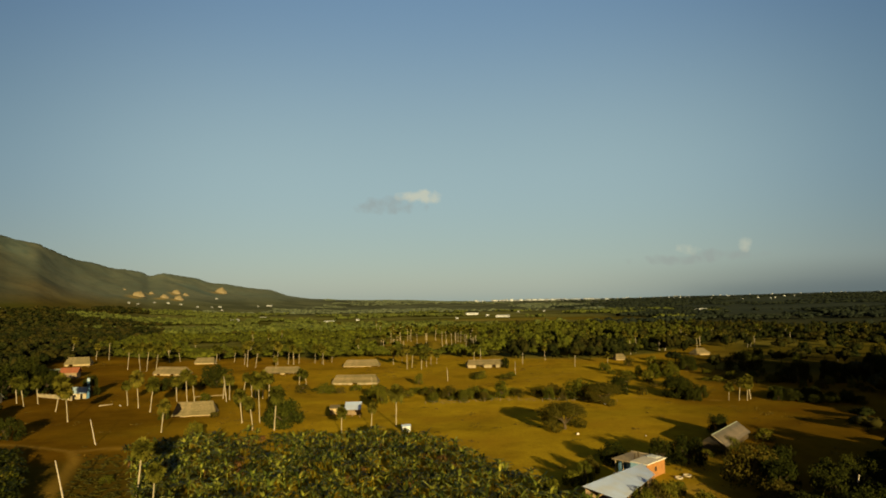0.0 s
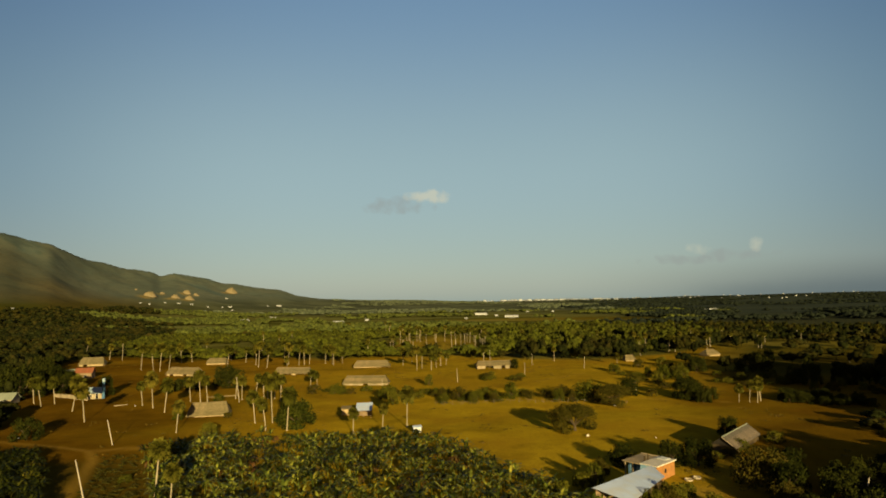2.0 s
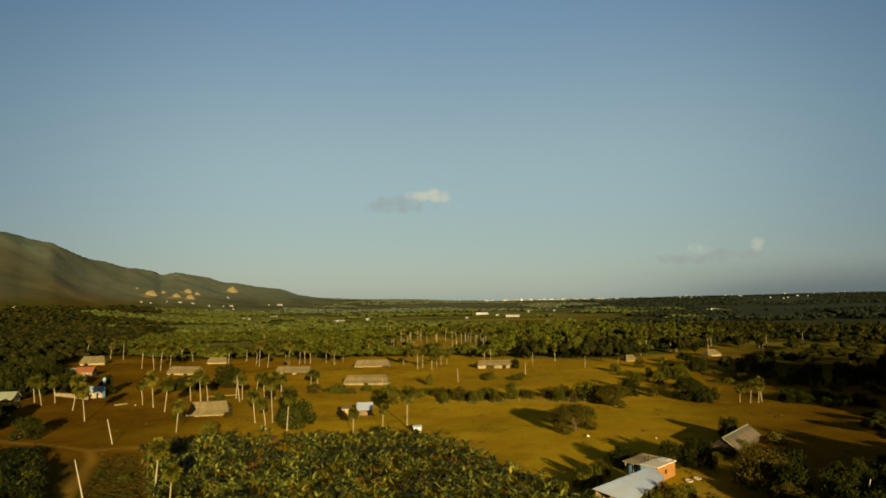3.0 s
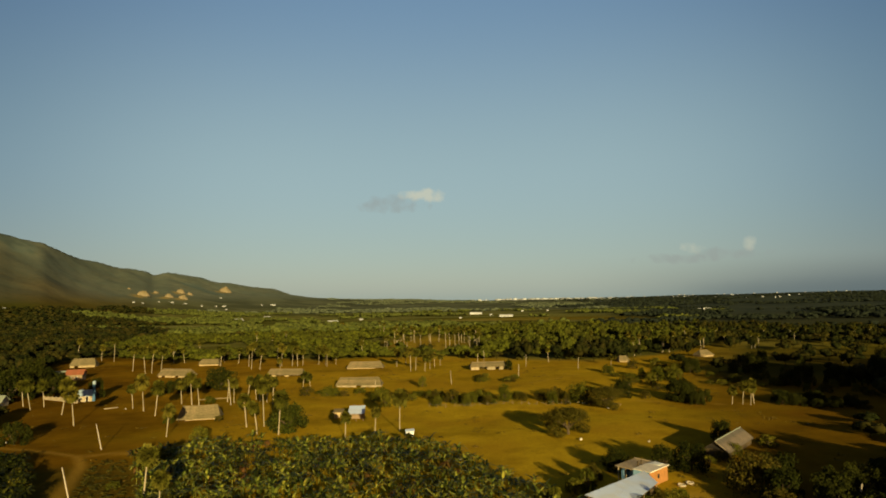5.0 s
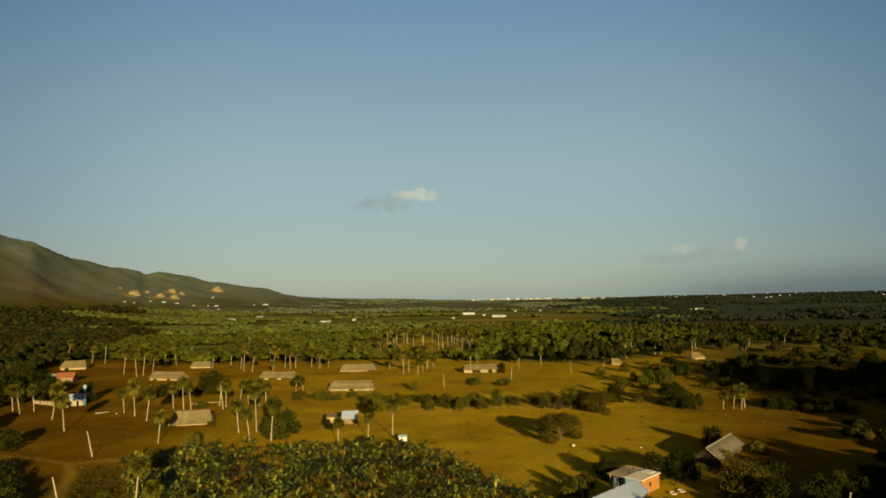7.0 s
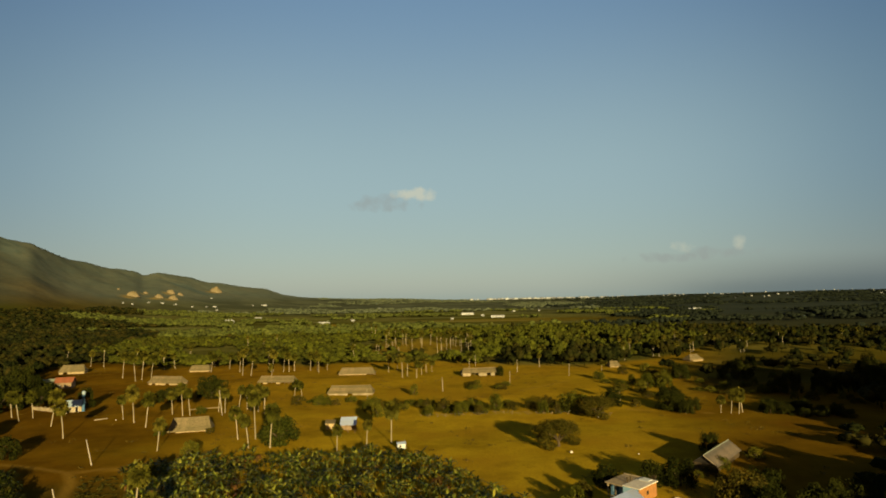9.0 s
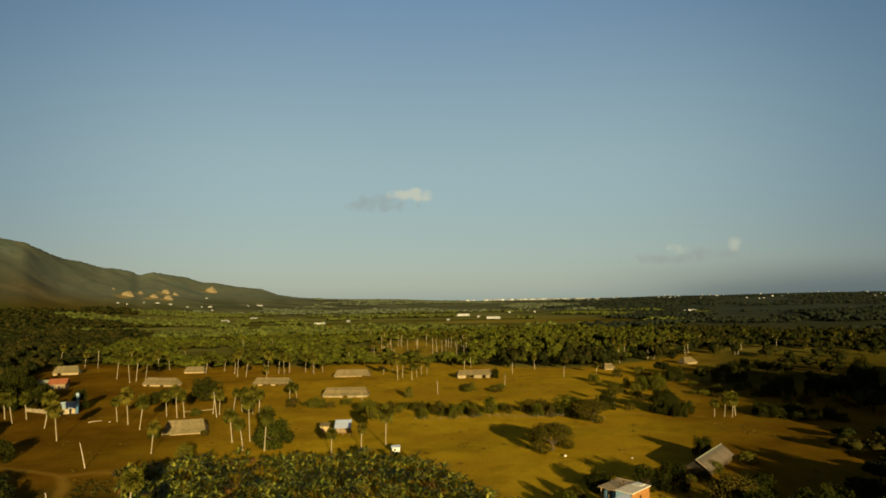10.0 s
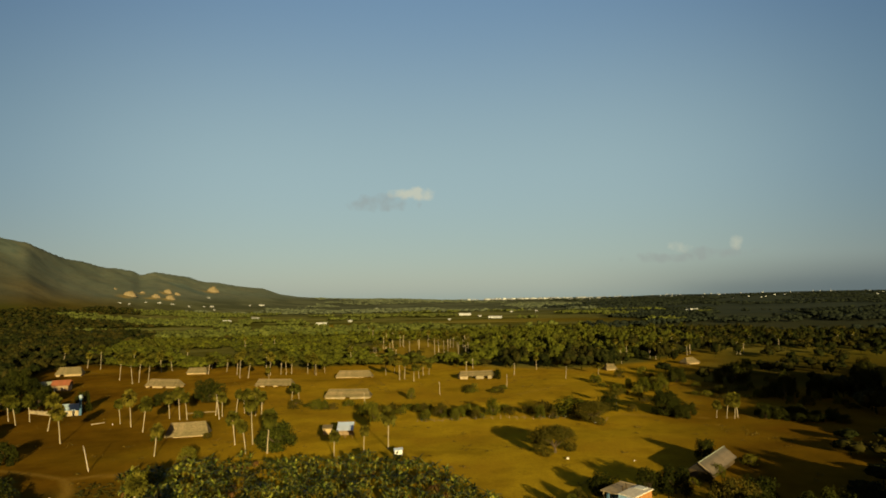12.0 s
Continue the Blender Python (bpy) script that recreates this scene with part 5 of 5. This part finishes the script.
def build_yard():
    rng = random.Random(31)
    # flat-roofed painted house standing cornerwise: blue front with a recessed porch, orange side in the sun
    ob = thing("concrete_house", stand(34.1, 127.0, 45, 0.94), "flat-roofed concrete house with blue and orange walls", "house")
    part("front_wall", Geo().box(-3.8, -3.64, 0, -3.65, -2.6, 3.1).box(-3.8, -2.6, 0, -3.65, -1.5, 0.9).box(-3.8, -2.6, 2.0, -3.65, -1.5, 3.1).box(-3.8, -1.5, 0, -3.65, 0.0, 3.1), M["light_blue"], ob, "light blue painted wall")
    # darker blue here holds the porch's shade; the open front is light blue
    part("porch_wall", Geo().box(-2.4, 0.0, 0, -2.25, 0.9, 3.0).box(-2.4, 0.9, 2.1, -2.25, 1.8, 3.0).box(-2.4, 1.8, 0, -2.25, 2.5, 3.0).box(-2.4, 2.5, 0, -2.25, 3.3, 0.8).box(-2.4, 2.5, 2.0, -2.25, 3.3, 3.0).box(-2.4, 3.3, 0, -2.25, 3.8, 3.0), M["blue"], ob, "blue porch wall, its shade put into a darker paint")
    part("porch_side", Geo().box(-3.64, 0.002, 0, -2.41, 0.15, 3.0), M["blue"], ob)
    part("back_wall", Geo().box(3.65, -3.64, 0, 3.8, 3.64, 3.0), M["orange"], ob)
    part("end_wall", Geo().box(-2.24, 3.65, 0, 3.8, 3.8, 3.0), M["blue"], ob)
    part("side_wall", wall_with(Geo(), -3.8, 3.8, 0, 3.1, -3.8, 0.15, [(-0.6, 0.3, 1.2, 2.1)]), M["orange"], ob, "orange painted wall")
    part("door", Geo().box(-2.36, 0.92, 0.02, -2.32, 1.78, 2.08), M["light_blue"], ob, "light blue door")
    part("window", Geo().box(-2.36, 2.52, 0.82, -2.32, 3.28, 1.98), M["light_blue"], ob, "light blue shutter")
    part("window", Geo().box(-3.76, -2.58, 0.92, -3.72, -1.52, 1.98), M["dark"], ob, "dark window")
    part("window", Geo().box(-0.58, -3.74, 1.22, 0.28, -3.70, 2.08), M["dark"], ob, "dark window")
    part("floor_slab", Geo().box(-3.64, -3.64, 0.0, 3.64, 3.64, 0.08), M["concrete"], ob)
    for px, py in ((-3.7, 3.7), (-3.7, 1.9)):
        part("porch_post", Geo().box(px - 0.1, py - 0.1, 0.082, px + 0.1, py + 0.1, 3.0), M["concrete"], ob)
    part("roof_slab", Geo().box(-4.2, 0.02, 3.004, 4.1, 4.2, 3.18), M["concrete"], ob, "bare concrete roof slab")
    part("room_slab", Geo().box(-4.0, -4.1, 3.104, 4.1, 0.0, 3.28), M["stone"], ob, "grey roof slab")
    part("kerb", Geo().box(3.9, 0.05, 3.184, 4.1, 4.2, 3.34), M["concrete"], ob)
    for px in (-1.4, 0.0):
        part("column_stub", Geo().box(px - 0.15, 0.1, 3.184, px + 0.15, 0.4, 4.3), M["bark"], ob, "dark unfinished column")
    part("roof_sheet", Geo().hexa([(1.6, -2.9, 3.30), (3.7, -3.0, 3.30), (3.8, -0.9, 3.36), (1.7, -0.7, 3.34)], [(1.6, -2.9, 3.40), (3.7, -3.0, 3.40), (3.8, -0.9, 3.46), (1.7, -0.7, 3.44)]), M["white"], ob, "white sheet lying on the roof")
    # shed under one long sheet-metal roof
    shed = thing("tin_roofed_shed", stand(27.2, 112.6, 44), "long open shed under a pale sheet-metal roof", "shed")
    back = (Vector((-10.3, 1.75, 3.8)), Vector((9.7, 2.0, 3.8)))
    front = (Vector((-9.65, -5.6, 2.9)), Vector((6.6, -2.5, 3.2)))
    fan_roof(shed, back, front, 20, "tin")
    for k in range(6):
        u = 0.03 + 0.188 * k
        for edge, inner in ((back, front), (front, back)):
            p = edge[0].lerp(edge[1], u).lerp(inner[0].lerp(inner[1], u), 0.05)
            part("post", Geo().tube([(p.x, p.y, -0.1), (p.x, p.y, p.z - 0.06)], [0.08, 0.07], 6), M["wood"], shed)
    for v in (0.05, 0.5, 0.95):
        a, b = back[0].lerp(front[0], v), back[1].lerp(front[1], v)
        part("beam", Geo().tube([(a.x, a.y, a.z - 0.09), (b.x, b.y, b.z - 0.09)], [0.06, 0.06], 4), M["wood"], shed)
    part("back_wall", Geo().box(-9.6, 1.40, 0, 8.6, 1.48, 3.4), M["wood"], shed)
    # dark wall added for the darkness under the roof's front edge
    part("front_wall", Geo().hexa([(-9.3, -5.1, 0), (6.2, -2.15, 0), (6.2, -2.07, 0), (-9.3, -5.02, 0)], [(-9.3, -5.1, 2.5), (6.2, -2.15, 2.5), (6.2, -2.07, 2.5), (-9.3, -5.02, 2.5)]), M["bark"], shed, "dark plank wall added to darken the shed's open side")
    # two round cisterns
    for x, y in ((40.6, 123.2), (42.7, 124.6)):
        c = thing("round_cistern", stand(x, y, 0, 0.8), "low round open concrete cistern with pale rim", "cistern", "cisterns")
        g = Geo()
        n = 20
        for k in range(n):
            a, b = 2 * math.pi * k / n, 2 * math.pi * (k + 1) / n
            for (r0, z0), (r1, z1) in (((0.95, -0.05), (0.95, 0.26)), ((0.80, 0.26), (0.80, 0.10)), ((0.80, 0.10), (0.02, 0.10))):
                g.face((r0 * math.cos(a), r0 * math.sin(a), z0), (r0 * math.cos(b), r0 * math.sin(b), z0), (r1 * math.cos(b), r1 * math.sin(b), z1), (r1 * math.cos(a), r1 * math.sin(a), z1))
        part("basin", g, M["concrete"], c)
        rim = Geo()
        for k in range(n):
            a, b = 2 * math.pi * k / n, 2 * math.pi * (k + 1) / n
            lo = [(r * math.cos(w), r * math.sin(w), 0.26) for r, w in ((0.78, a), (0.97, a), (0.97, b), (0.78, b))]
            rim.hexa(lo, [(px, py, 0.33) for px, py, _ in lo])
        part("rim", rim, M["stone"], c, "pale worn concrete rim")


build_yard()


def build_farmstead():
    rng = random.Random(37)
    ob = house("farmhouse", -206.6, 300.1, 18, 7.6, 6.4, 3.4, "wood", "farmhouse with rusty red roof beside dark trees")
    gable(ob, 7.6, 6.4, 3.4, 2.0, 0.6, 8, "rust", rng)
    ob = house("farm_cottage", -213.6, 296.8, 18, 6, 6.0, 3.2, "wood", "farm cottage with pale sheet-metal roof")
    gable(ob, 6, 6.0, 3.2, 1.7, 0.5, 6, "pale_sheet", rng)
    ob = house("whitewashed_cottage", -156.2, 231.6, 20, 7.8, 5.2, 2.5, "lime", "whitewashed cottage with a blue-grey sheet roof", holes=((0.18, 0.30, 0, 2.0), (0.42, 0.56, 0.9, 1.7), (0.72, 0.84, 0, 2.0)), side="blue")
    gable(ob, 7.8, 5.2, 2.5, 1.9, 0.4, 8, "slate_sheet", rng, "blue")
    tank = thing("water_tower", stand(-151.2, 231.0, 20), "slim pale blue water tower beside the cottage", "water tower")
    for sx in (-1, 1):
        for sy in (-1, 1):
            part("leg", Geo().tube([(sx * 0.45, sy * 0.45, -0.1), (sx * 0.34, sy * 0.34, 6.6)], [0.07, 0.06], 6), M["blue"], tank)
    for z in (1.6, 3.3, 5.0):
        part("brace", Geo().box(-0.46, -0.46, z, 0.46, -0.40, z + 0.1).box(-0.46, 0.40, z, 0.46, 0.46, z + 0.1), M["blue"], tank)
    part("panel", Geo().box(-0.40, -0.56, 0.0, 0.40, -0.50, 6.4), M["blue"], tank, "faded blue sheet panel")
    part("tank", Geo().hexa([(-0.5, -0.5, 6.6), (0.5, -0.5, 6.6), (0.5, 0.5, 6.6), (-0.5, 0.5, 6.6)], [(-0.46, -0.46, 7.9), (0.46, -0.46, 7.9), (0.46, 0.46, 7.9), (-0.46, 0.46, 7.9)]), M["slate_sheet"], tank, "blue-grey sheet-metal water tank")
    wall = thing("garden_wall", pose(-163.5, 230.2, float(land(-163.5, 230.2)), 0, 0, -26), "long low pale garden wall by the farm", "wall")
    for k in range(8):
        part("wall_bay", Geo().box(-13.5 + 3 * k, -0.1, -0.1, -10.6 + 3 * k, 0.1, 1.1 + 0.09 * k + rng.uniform(-0.10, 0.10)), M["lime"], wall)
        part("pier", Geo().box(-13.64 + 3 * k, -0.16, -0.1, -13.36 + 3 * k, 0.16, 1.35 + 0.09 * k), M["lime"], wall)
    # open hut with a bright sheet roof
    hut = thing("tin_hut", stand(-38.2, 192.4, 6), "small open hut with a shiny sheet-metal roof", "hut")
    sheet_slope(hut, (-2.6, 2.6, 4.1), (5.2, 0, 0), (0, -5.2, -1.7), 6, "tin", rng)
    for px in (-2.3, 0, 2.3):
        for py, pz in ((-2.3, 2.46), (2.3, 3.96)):
            part("post", Geo().tube([(px, py, -0.1), (px, py, pz)], [0.08, 0.07], 6), M["wood"], hut)
    part("back_wall", Geo().box(-2.4, 2.1, 0, 2.4, 2.2, 3.7), M["wood"], hut)
    lean = thing("lean_to", stand(-44.8, 196.6, 6), "low dark lean-to with a pale front beside the hut", "shed")
    part("front_wall", Geo().box(-1.6, -1.3, 0, 1.2, -1.2, 1.9), M["board"], lean)
    part("side_wall", Geo().box(-1.6, -1.19, 0, -1.5, 1.3, 1.9), M["wood"], lean)
    part("side_wall", Geo().box(1.1, -1.19, 0, 1.2, 1.3, 1.9), M["wood"], lean)
    part("roof", Geo().hexa([(-1.9, -1.7, 1.92), (1.5, -1.7, 1.92), (1.5, 1.6, 2.5), (-1.9, 1.6, 2.5)], [(-1.9, -1.7, 2.02), (1.5, -1.7, 2.02), (1.5, 1.6, 2.6), (-1.9, 1.6, 2.6)]), M["thatch"], lean)
    # white booth at the grove's corner
    booth = thing("white_booth", stand(-18.4, 168.0, 14, 0.9), "small white booth with a bluish sheet roof by the grove", "booth")
    part("body", wall_with(Geo(), -1.2, 1.2, 0, 1.75, -0.8, 0.06, [(-0.75, -0.1, 0.7, 1.35)]).box(-1.2, 0.75, 0, 1.2, 0.8, 1.75).box(-1.2, -0.738, 0, -1.14, 0.748, 1.75).box(1.14, -0.738, 0, 1.2, 0.748, 1.75), M["white"], booth)
    part("roof", Geo().hexa([(-1.4, -1.15, 1.50), (1.4, -1.15, 1.76), (1.4, 1.0, 2.06), (-1.4, 1.0, 1.92)], [(-1.4, -1.15, 1.55), (1.4, -1.15, 1.81), (1.4, 1.0, 2.11), (-1.4, 1.0, 1.97)]), M["tin"], booth, "pale bluish sheet roof")
    part("shutter", Geo().box(-0.73, -0.78, 0.72, -0.12, -0.76, 1.33), M["dark"], booth, "dark hatch")
    # poles
    for x, y, h in ((-10.6, 268.7, 6.0), (21.2, 290.6, 6.5), (54.6, 318.8, 6.2), (-41.2, 248.2, 5.1), (-90.9, 219.7, 9.2), (-97.1, 152.4, 6.6), (-76.0, 110.7, 7.6), (29.2, 340.5, 6.7), (5.9, 370.0, 6.3), (66.9, 111.3, 4.2)):
        az = math.degrees(math.atan2(x, y))
        p = thing("utility_pole", stand(x, y, 0, 1, 0, rng.uniform(-1, 1), (0.42 if abs(az) > 30 else 0.30) * az + rng.uniform(-1, 1)), "weathered pale wooden pole standing in dry ground", "pole", "poles of the savanna")
        g = Geo()
        g.smooth = True
        r = 0.10 if y > 240 else 0.13
        g.tube([(0, 0, -0.2), (0, 0, h * 0.5), (0, 0, h)], [r * 1.15, r, r * 0.82], 9)
        part("shaft", g, M["pole"], p)
        part("cap", Geo().tube([(0, 0, h), (0, 0, h + 0.05)], [r * 0.9, r * 0.7], 9), M["pole"], p)
    # fence along the hedgerow
    fence = thing("post_fence", pose(0, 0, 0), "old post and wire fence along the hedgerow", "fence")
    px = [-16 + 2.9 * k for k in range(24)]
    for x in px:
        y = 213.4 + 0.8 * math.sin(x * 0.2)
        z = float(land(x, y))
        part("post", Geo().tube([(x + rng.uniform(-0.5, 0.5), y, z - 0.1), (x + rng.uniform(-0.6, 0.6), y, z + rng.uniform(0.9, 1.5))], [0.06, 0.05], 6), M["wood"], fence)
    for hz in (0.5, 1.0):
        part("wire", Geo().tube([(x, 213.4 + 0.8 * math.sin(x * 0.2), float(land(x, 213.4)) + hz) for x in px], [0.008] * len(px), 4), M["tin_grey"], fence)
    # stones and a fallen trunk
    for x, y, s in ((27.6, 161.0, 0.42), (45.4, 208.0, 0.32), (44.6, 158.6, 0.20), (-4.0, 143.5, 0.45), (-138, 163.5, 0.35), (-131.5, 163.0, 0.35), (-127.0, 212.5, 0.25)):
        st = thing("pale_boulder", stand(x, y, rng.uniform(0, 360), s), "pale weathered boulder lying in the pasture", "boulder", "boulders")
        v, f = ICO_FINE
        w = v * (1 + np.random.default_rng(int(s * 100)).uniform(-0.16, 0.16, (len(v), 1))) * np.array([1.2, 0.9, 0.8]) + np.array([0, 0, 0.45])
        part("rock", np_mesh("rock", w, f, M["stone"]), None, st)
    log = thing("fallen_trunk", stand(-132.8, 213.2, 40, 1, -0.2), "pale fallen palm trunk lying on bare soil", "log")
    g = Geo()
    g.smooth = True
    part("trunk", g.tube([(-2.2, 0, 0), (0, 0.1, 0.02), (2.2, 0, 0.05)], [0.2, 0.18, 0.15], 9), M["trunk"], log)
    rail = thing("low_wall", stand(-104.1, 235.4, 22), "low pale yard wall behind the thatched barn", "wall")
    for k in range(4):
        part("wall_bay", Geo().box(-6 + 3 * k, -0.1, -0.1, -3.06 + 3 * k, 0.1, 0.35), M["thatch"], rail)


build_farmstead()


# ---- distant buildings ----
def far_building(x, y, L, W, H, turn, label):
    ob = thing("distant_building", stand(x, y, turn, 1, 0.5), label, "building", "distant buildings")
    part("wall", Geo().box(-L / 2, -W / 2, 0, L / 2, W / 2, H), M["far_white"], ob)
    rise = 0.22 * W
    g = Geo()
    g.face((-L / 2 - 0.5, -W / 2 - 0.5, H), (L / 2 + 0.5, -W / 2 - 0.5, H), (L / 2 + 0.5, 0, H + rise), (-L / 2 - 0.5, 0, H + rise))
    g.face((-L / 2 - 0.5, W / 2 + 0.5, H), (-L / 2 - 0.5, 0, H + rise), (L / 2 + 0.5, 0, H + rise), (L / 2 + 0.5, W / 2 + 0.5, H))
    for sx in (-1, 1):
        g.face((sx * L / 2, -W / 2, H + 0.01), (sx * L / 2, W / 2, H + 0.01), (sx * L / 2, 0, H + rise))
    part("roof", g, M["far_white"], ob)
    for k in range(max(2, int(L / 7))):
        wx = -L / 2 + (k + 0.5) * L / max(2, int(L / 7))
        part("window", Geo().box(wx - 1.0, -W / 2 - 0.08, 1.2, wx + 1.0, -W / 2 + 0.02, min(H - 0.5, 2.4)), M["dark"], ob)
    return ob


def build_distance():
    rng = random.Random(44)
    for x, y, L in FAR_BUILDINGS:
        L, H = L * (0.95 if L > 17 else rng.uniform(0.45, 0.8)), rng.uniform(1.8, 2.8) + 0.05 * L
        far_building(x, y, L, max(5, L * 0.3), H, rng.uniform(-12, 12), "white distant shed among green fields" if L > 18 else "small white distant house among trees")
    # the town along the far edge of the plain: too many small houses to count
    V, F = [], []
    for k in range(310):
        core = k < 240
        az = math.radians(rng.choice((rng.uniform(-0.5, 15), rng.uniform(4, 12), rng.uniform(2, 13))) if core else rng.uniform(14, 37))
        r = rng.uniform(3700, 4850) if core else rng.uniform(3500, 4800)
        x, y = r * math.sin(az), r * math.cos(az)
        z, w, d, h = float(land(x, y)), rng.uniform(6, 24) if core else rng.uniform(4, 12), rng.uniform(5, 10), rng.uniform(4.0, 9.0) if core else rng.uniform(2.4, 4.8)
        n = len(V)
        V += [(x + sx * w / 2, y + sy * d / 2, z - 2) for sx, sy in ((-1, -1), (1, -1), (1, 1), (-1, 1))]
        V += [(x + sx * w / 2, y + sy * d / 2, z + h) for sx, sy in ((-1, -1), (1, -1), (1, 1), (-1, 1))]
        V += [(x - w / 2, y, z + h + 0.2 * d), (x + w / 2, y, z + h + 0.2 * d)]
        F += [(n + i, n + (i + 1) % 4, n + 4 + (i + 1) % 4) for i in range(4)] + [(n + i, n + 4 + (i + 1) % 4, n + 4 + i) for i in range(4)]
        F += [(n + 4, n + 5, n + 9), (n + 4, n + 9, n + 8), (n + 6, n + 7, n + 8), (n + 6, n + 8, n + 9), (n + 4, n + 8, n + 7), (n + 5, n + 6, n + 9)]
    tagged(new("distant_town", np_mesh("distant_town", V, F, M["town"])), "pale houses of a far town along the horizon", "town", kind="stuff")


def build_quarries():
    """Steep cut faces of pale earth on the hill's foot, each an uneven stepped wall leaning back."""
    rng = np.random.default_rng(71)
    for qx, qy, qr in QUARRY:
        n, k = 15, 6
        a, h = np.linspace(-1, 1, n), np.linspace(0, 1, k)
        A, H = np.meshgrid(a, h)
        tall = qr * (0.72 + 0.28 * rng.uniform(0, 1, n)) * np.sqrt(np.clip(1.05 - a * a, 0.03, 1))
        z = H * tall[None, :]
        x = A * qr * (1 - 0.18 * H) + rng.uniform(-0.05, 0.05, A.shape) * qr
        y = 0.35 * qr * A * A + 0.55 * qr * H + rng.uniform(-0.08, 0.08, A.shape) * qr + 0.10 * qr * np.floor(H * 3)
        V = np.stack([x, y, z - 2.0], -1).reshape(-1, 3)
        back = V.copy()
        back[:, 1] += 0.9 * qr
        back[:, 2] -= 0.3
        i, j = np.meshgrid(np.arange(k - 1), np.arange(n - 1), indexing="ij")
        F = np.stack([i * n + j, i * n + j + 1, (i + 1) * n + j + 1, (i + 1) * n + j], -1).reshape(-1, 4)
        top = np.stack([(k - 1) * n + np.arange(n - 1), (k - 1) * n + np.arange(1, n), (2 * k - 1) * n + np.arange(1, n), (2 * k - 1) * n + np.arange(n - 1)], -1)
        ob = thing("quarry_face", pose(qx, qy, float(land(qx, qy)), 0, 0, math.degrees(math.atan2(-qx, qy))), "pale bare earth face of a hillside quarry", "quarry", "quarries on the hill")
        part("rock_face", np_mesh("rock_face", np.concatenate([V, back]), np.concatenate([F, F[:, ::-1] + n * k, top]), M["quarry"]), None, ob)


build_quarries()
FAR_BUILDINGS = [(-540, 1338, 18), (-516, 1290, 13), (-528, 1494, 22), (-913, 2056, 12), (-900, 2093, 15), (-1046, 1769, 9), (-1024, 1782, 9), (-1044, 1913, 8), (-1010, 1935, 14), (-975, 1955, 11), (-917, 1953, 8), (-827, 1941, 9), (-1084, 2485, 12), (-849, 2335, 11), (-826, 2402, 22), (-937, 1137, 6), (-894, 1140, 11), (6, 1537, 32), (41, 1403, 11), (71, 1290, 30), (-27, 1218, 10), (-230, 1203, 10)]
FAR_BUILDINGS += [(-262, 1091, 20), (658, 1703, 22), (622, 1659, 10), (554, 2257, 10), (687, 3219, 18), (148, 1808, 10), (227, 1827, 11), (285, 2696, 13), (-361, 2455, 14), (-428, 2082, 15), (462, 2932, 22), (1654, 3276, 15), (1468, 3255, 13), (1451, 2378, 28)]
build_distance()
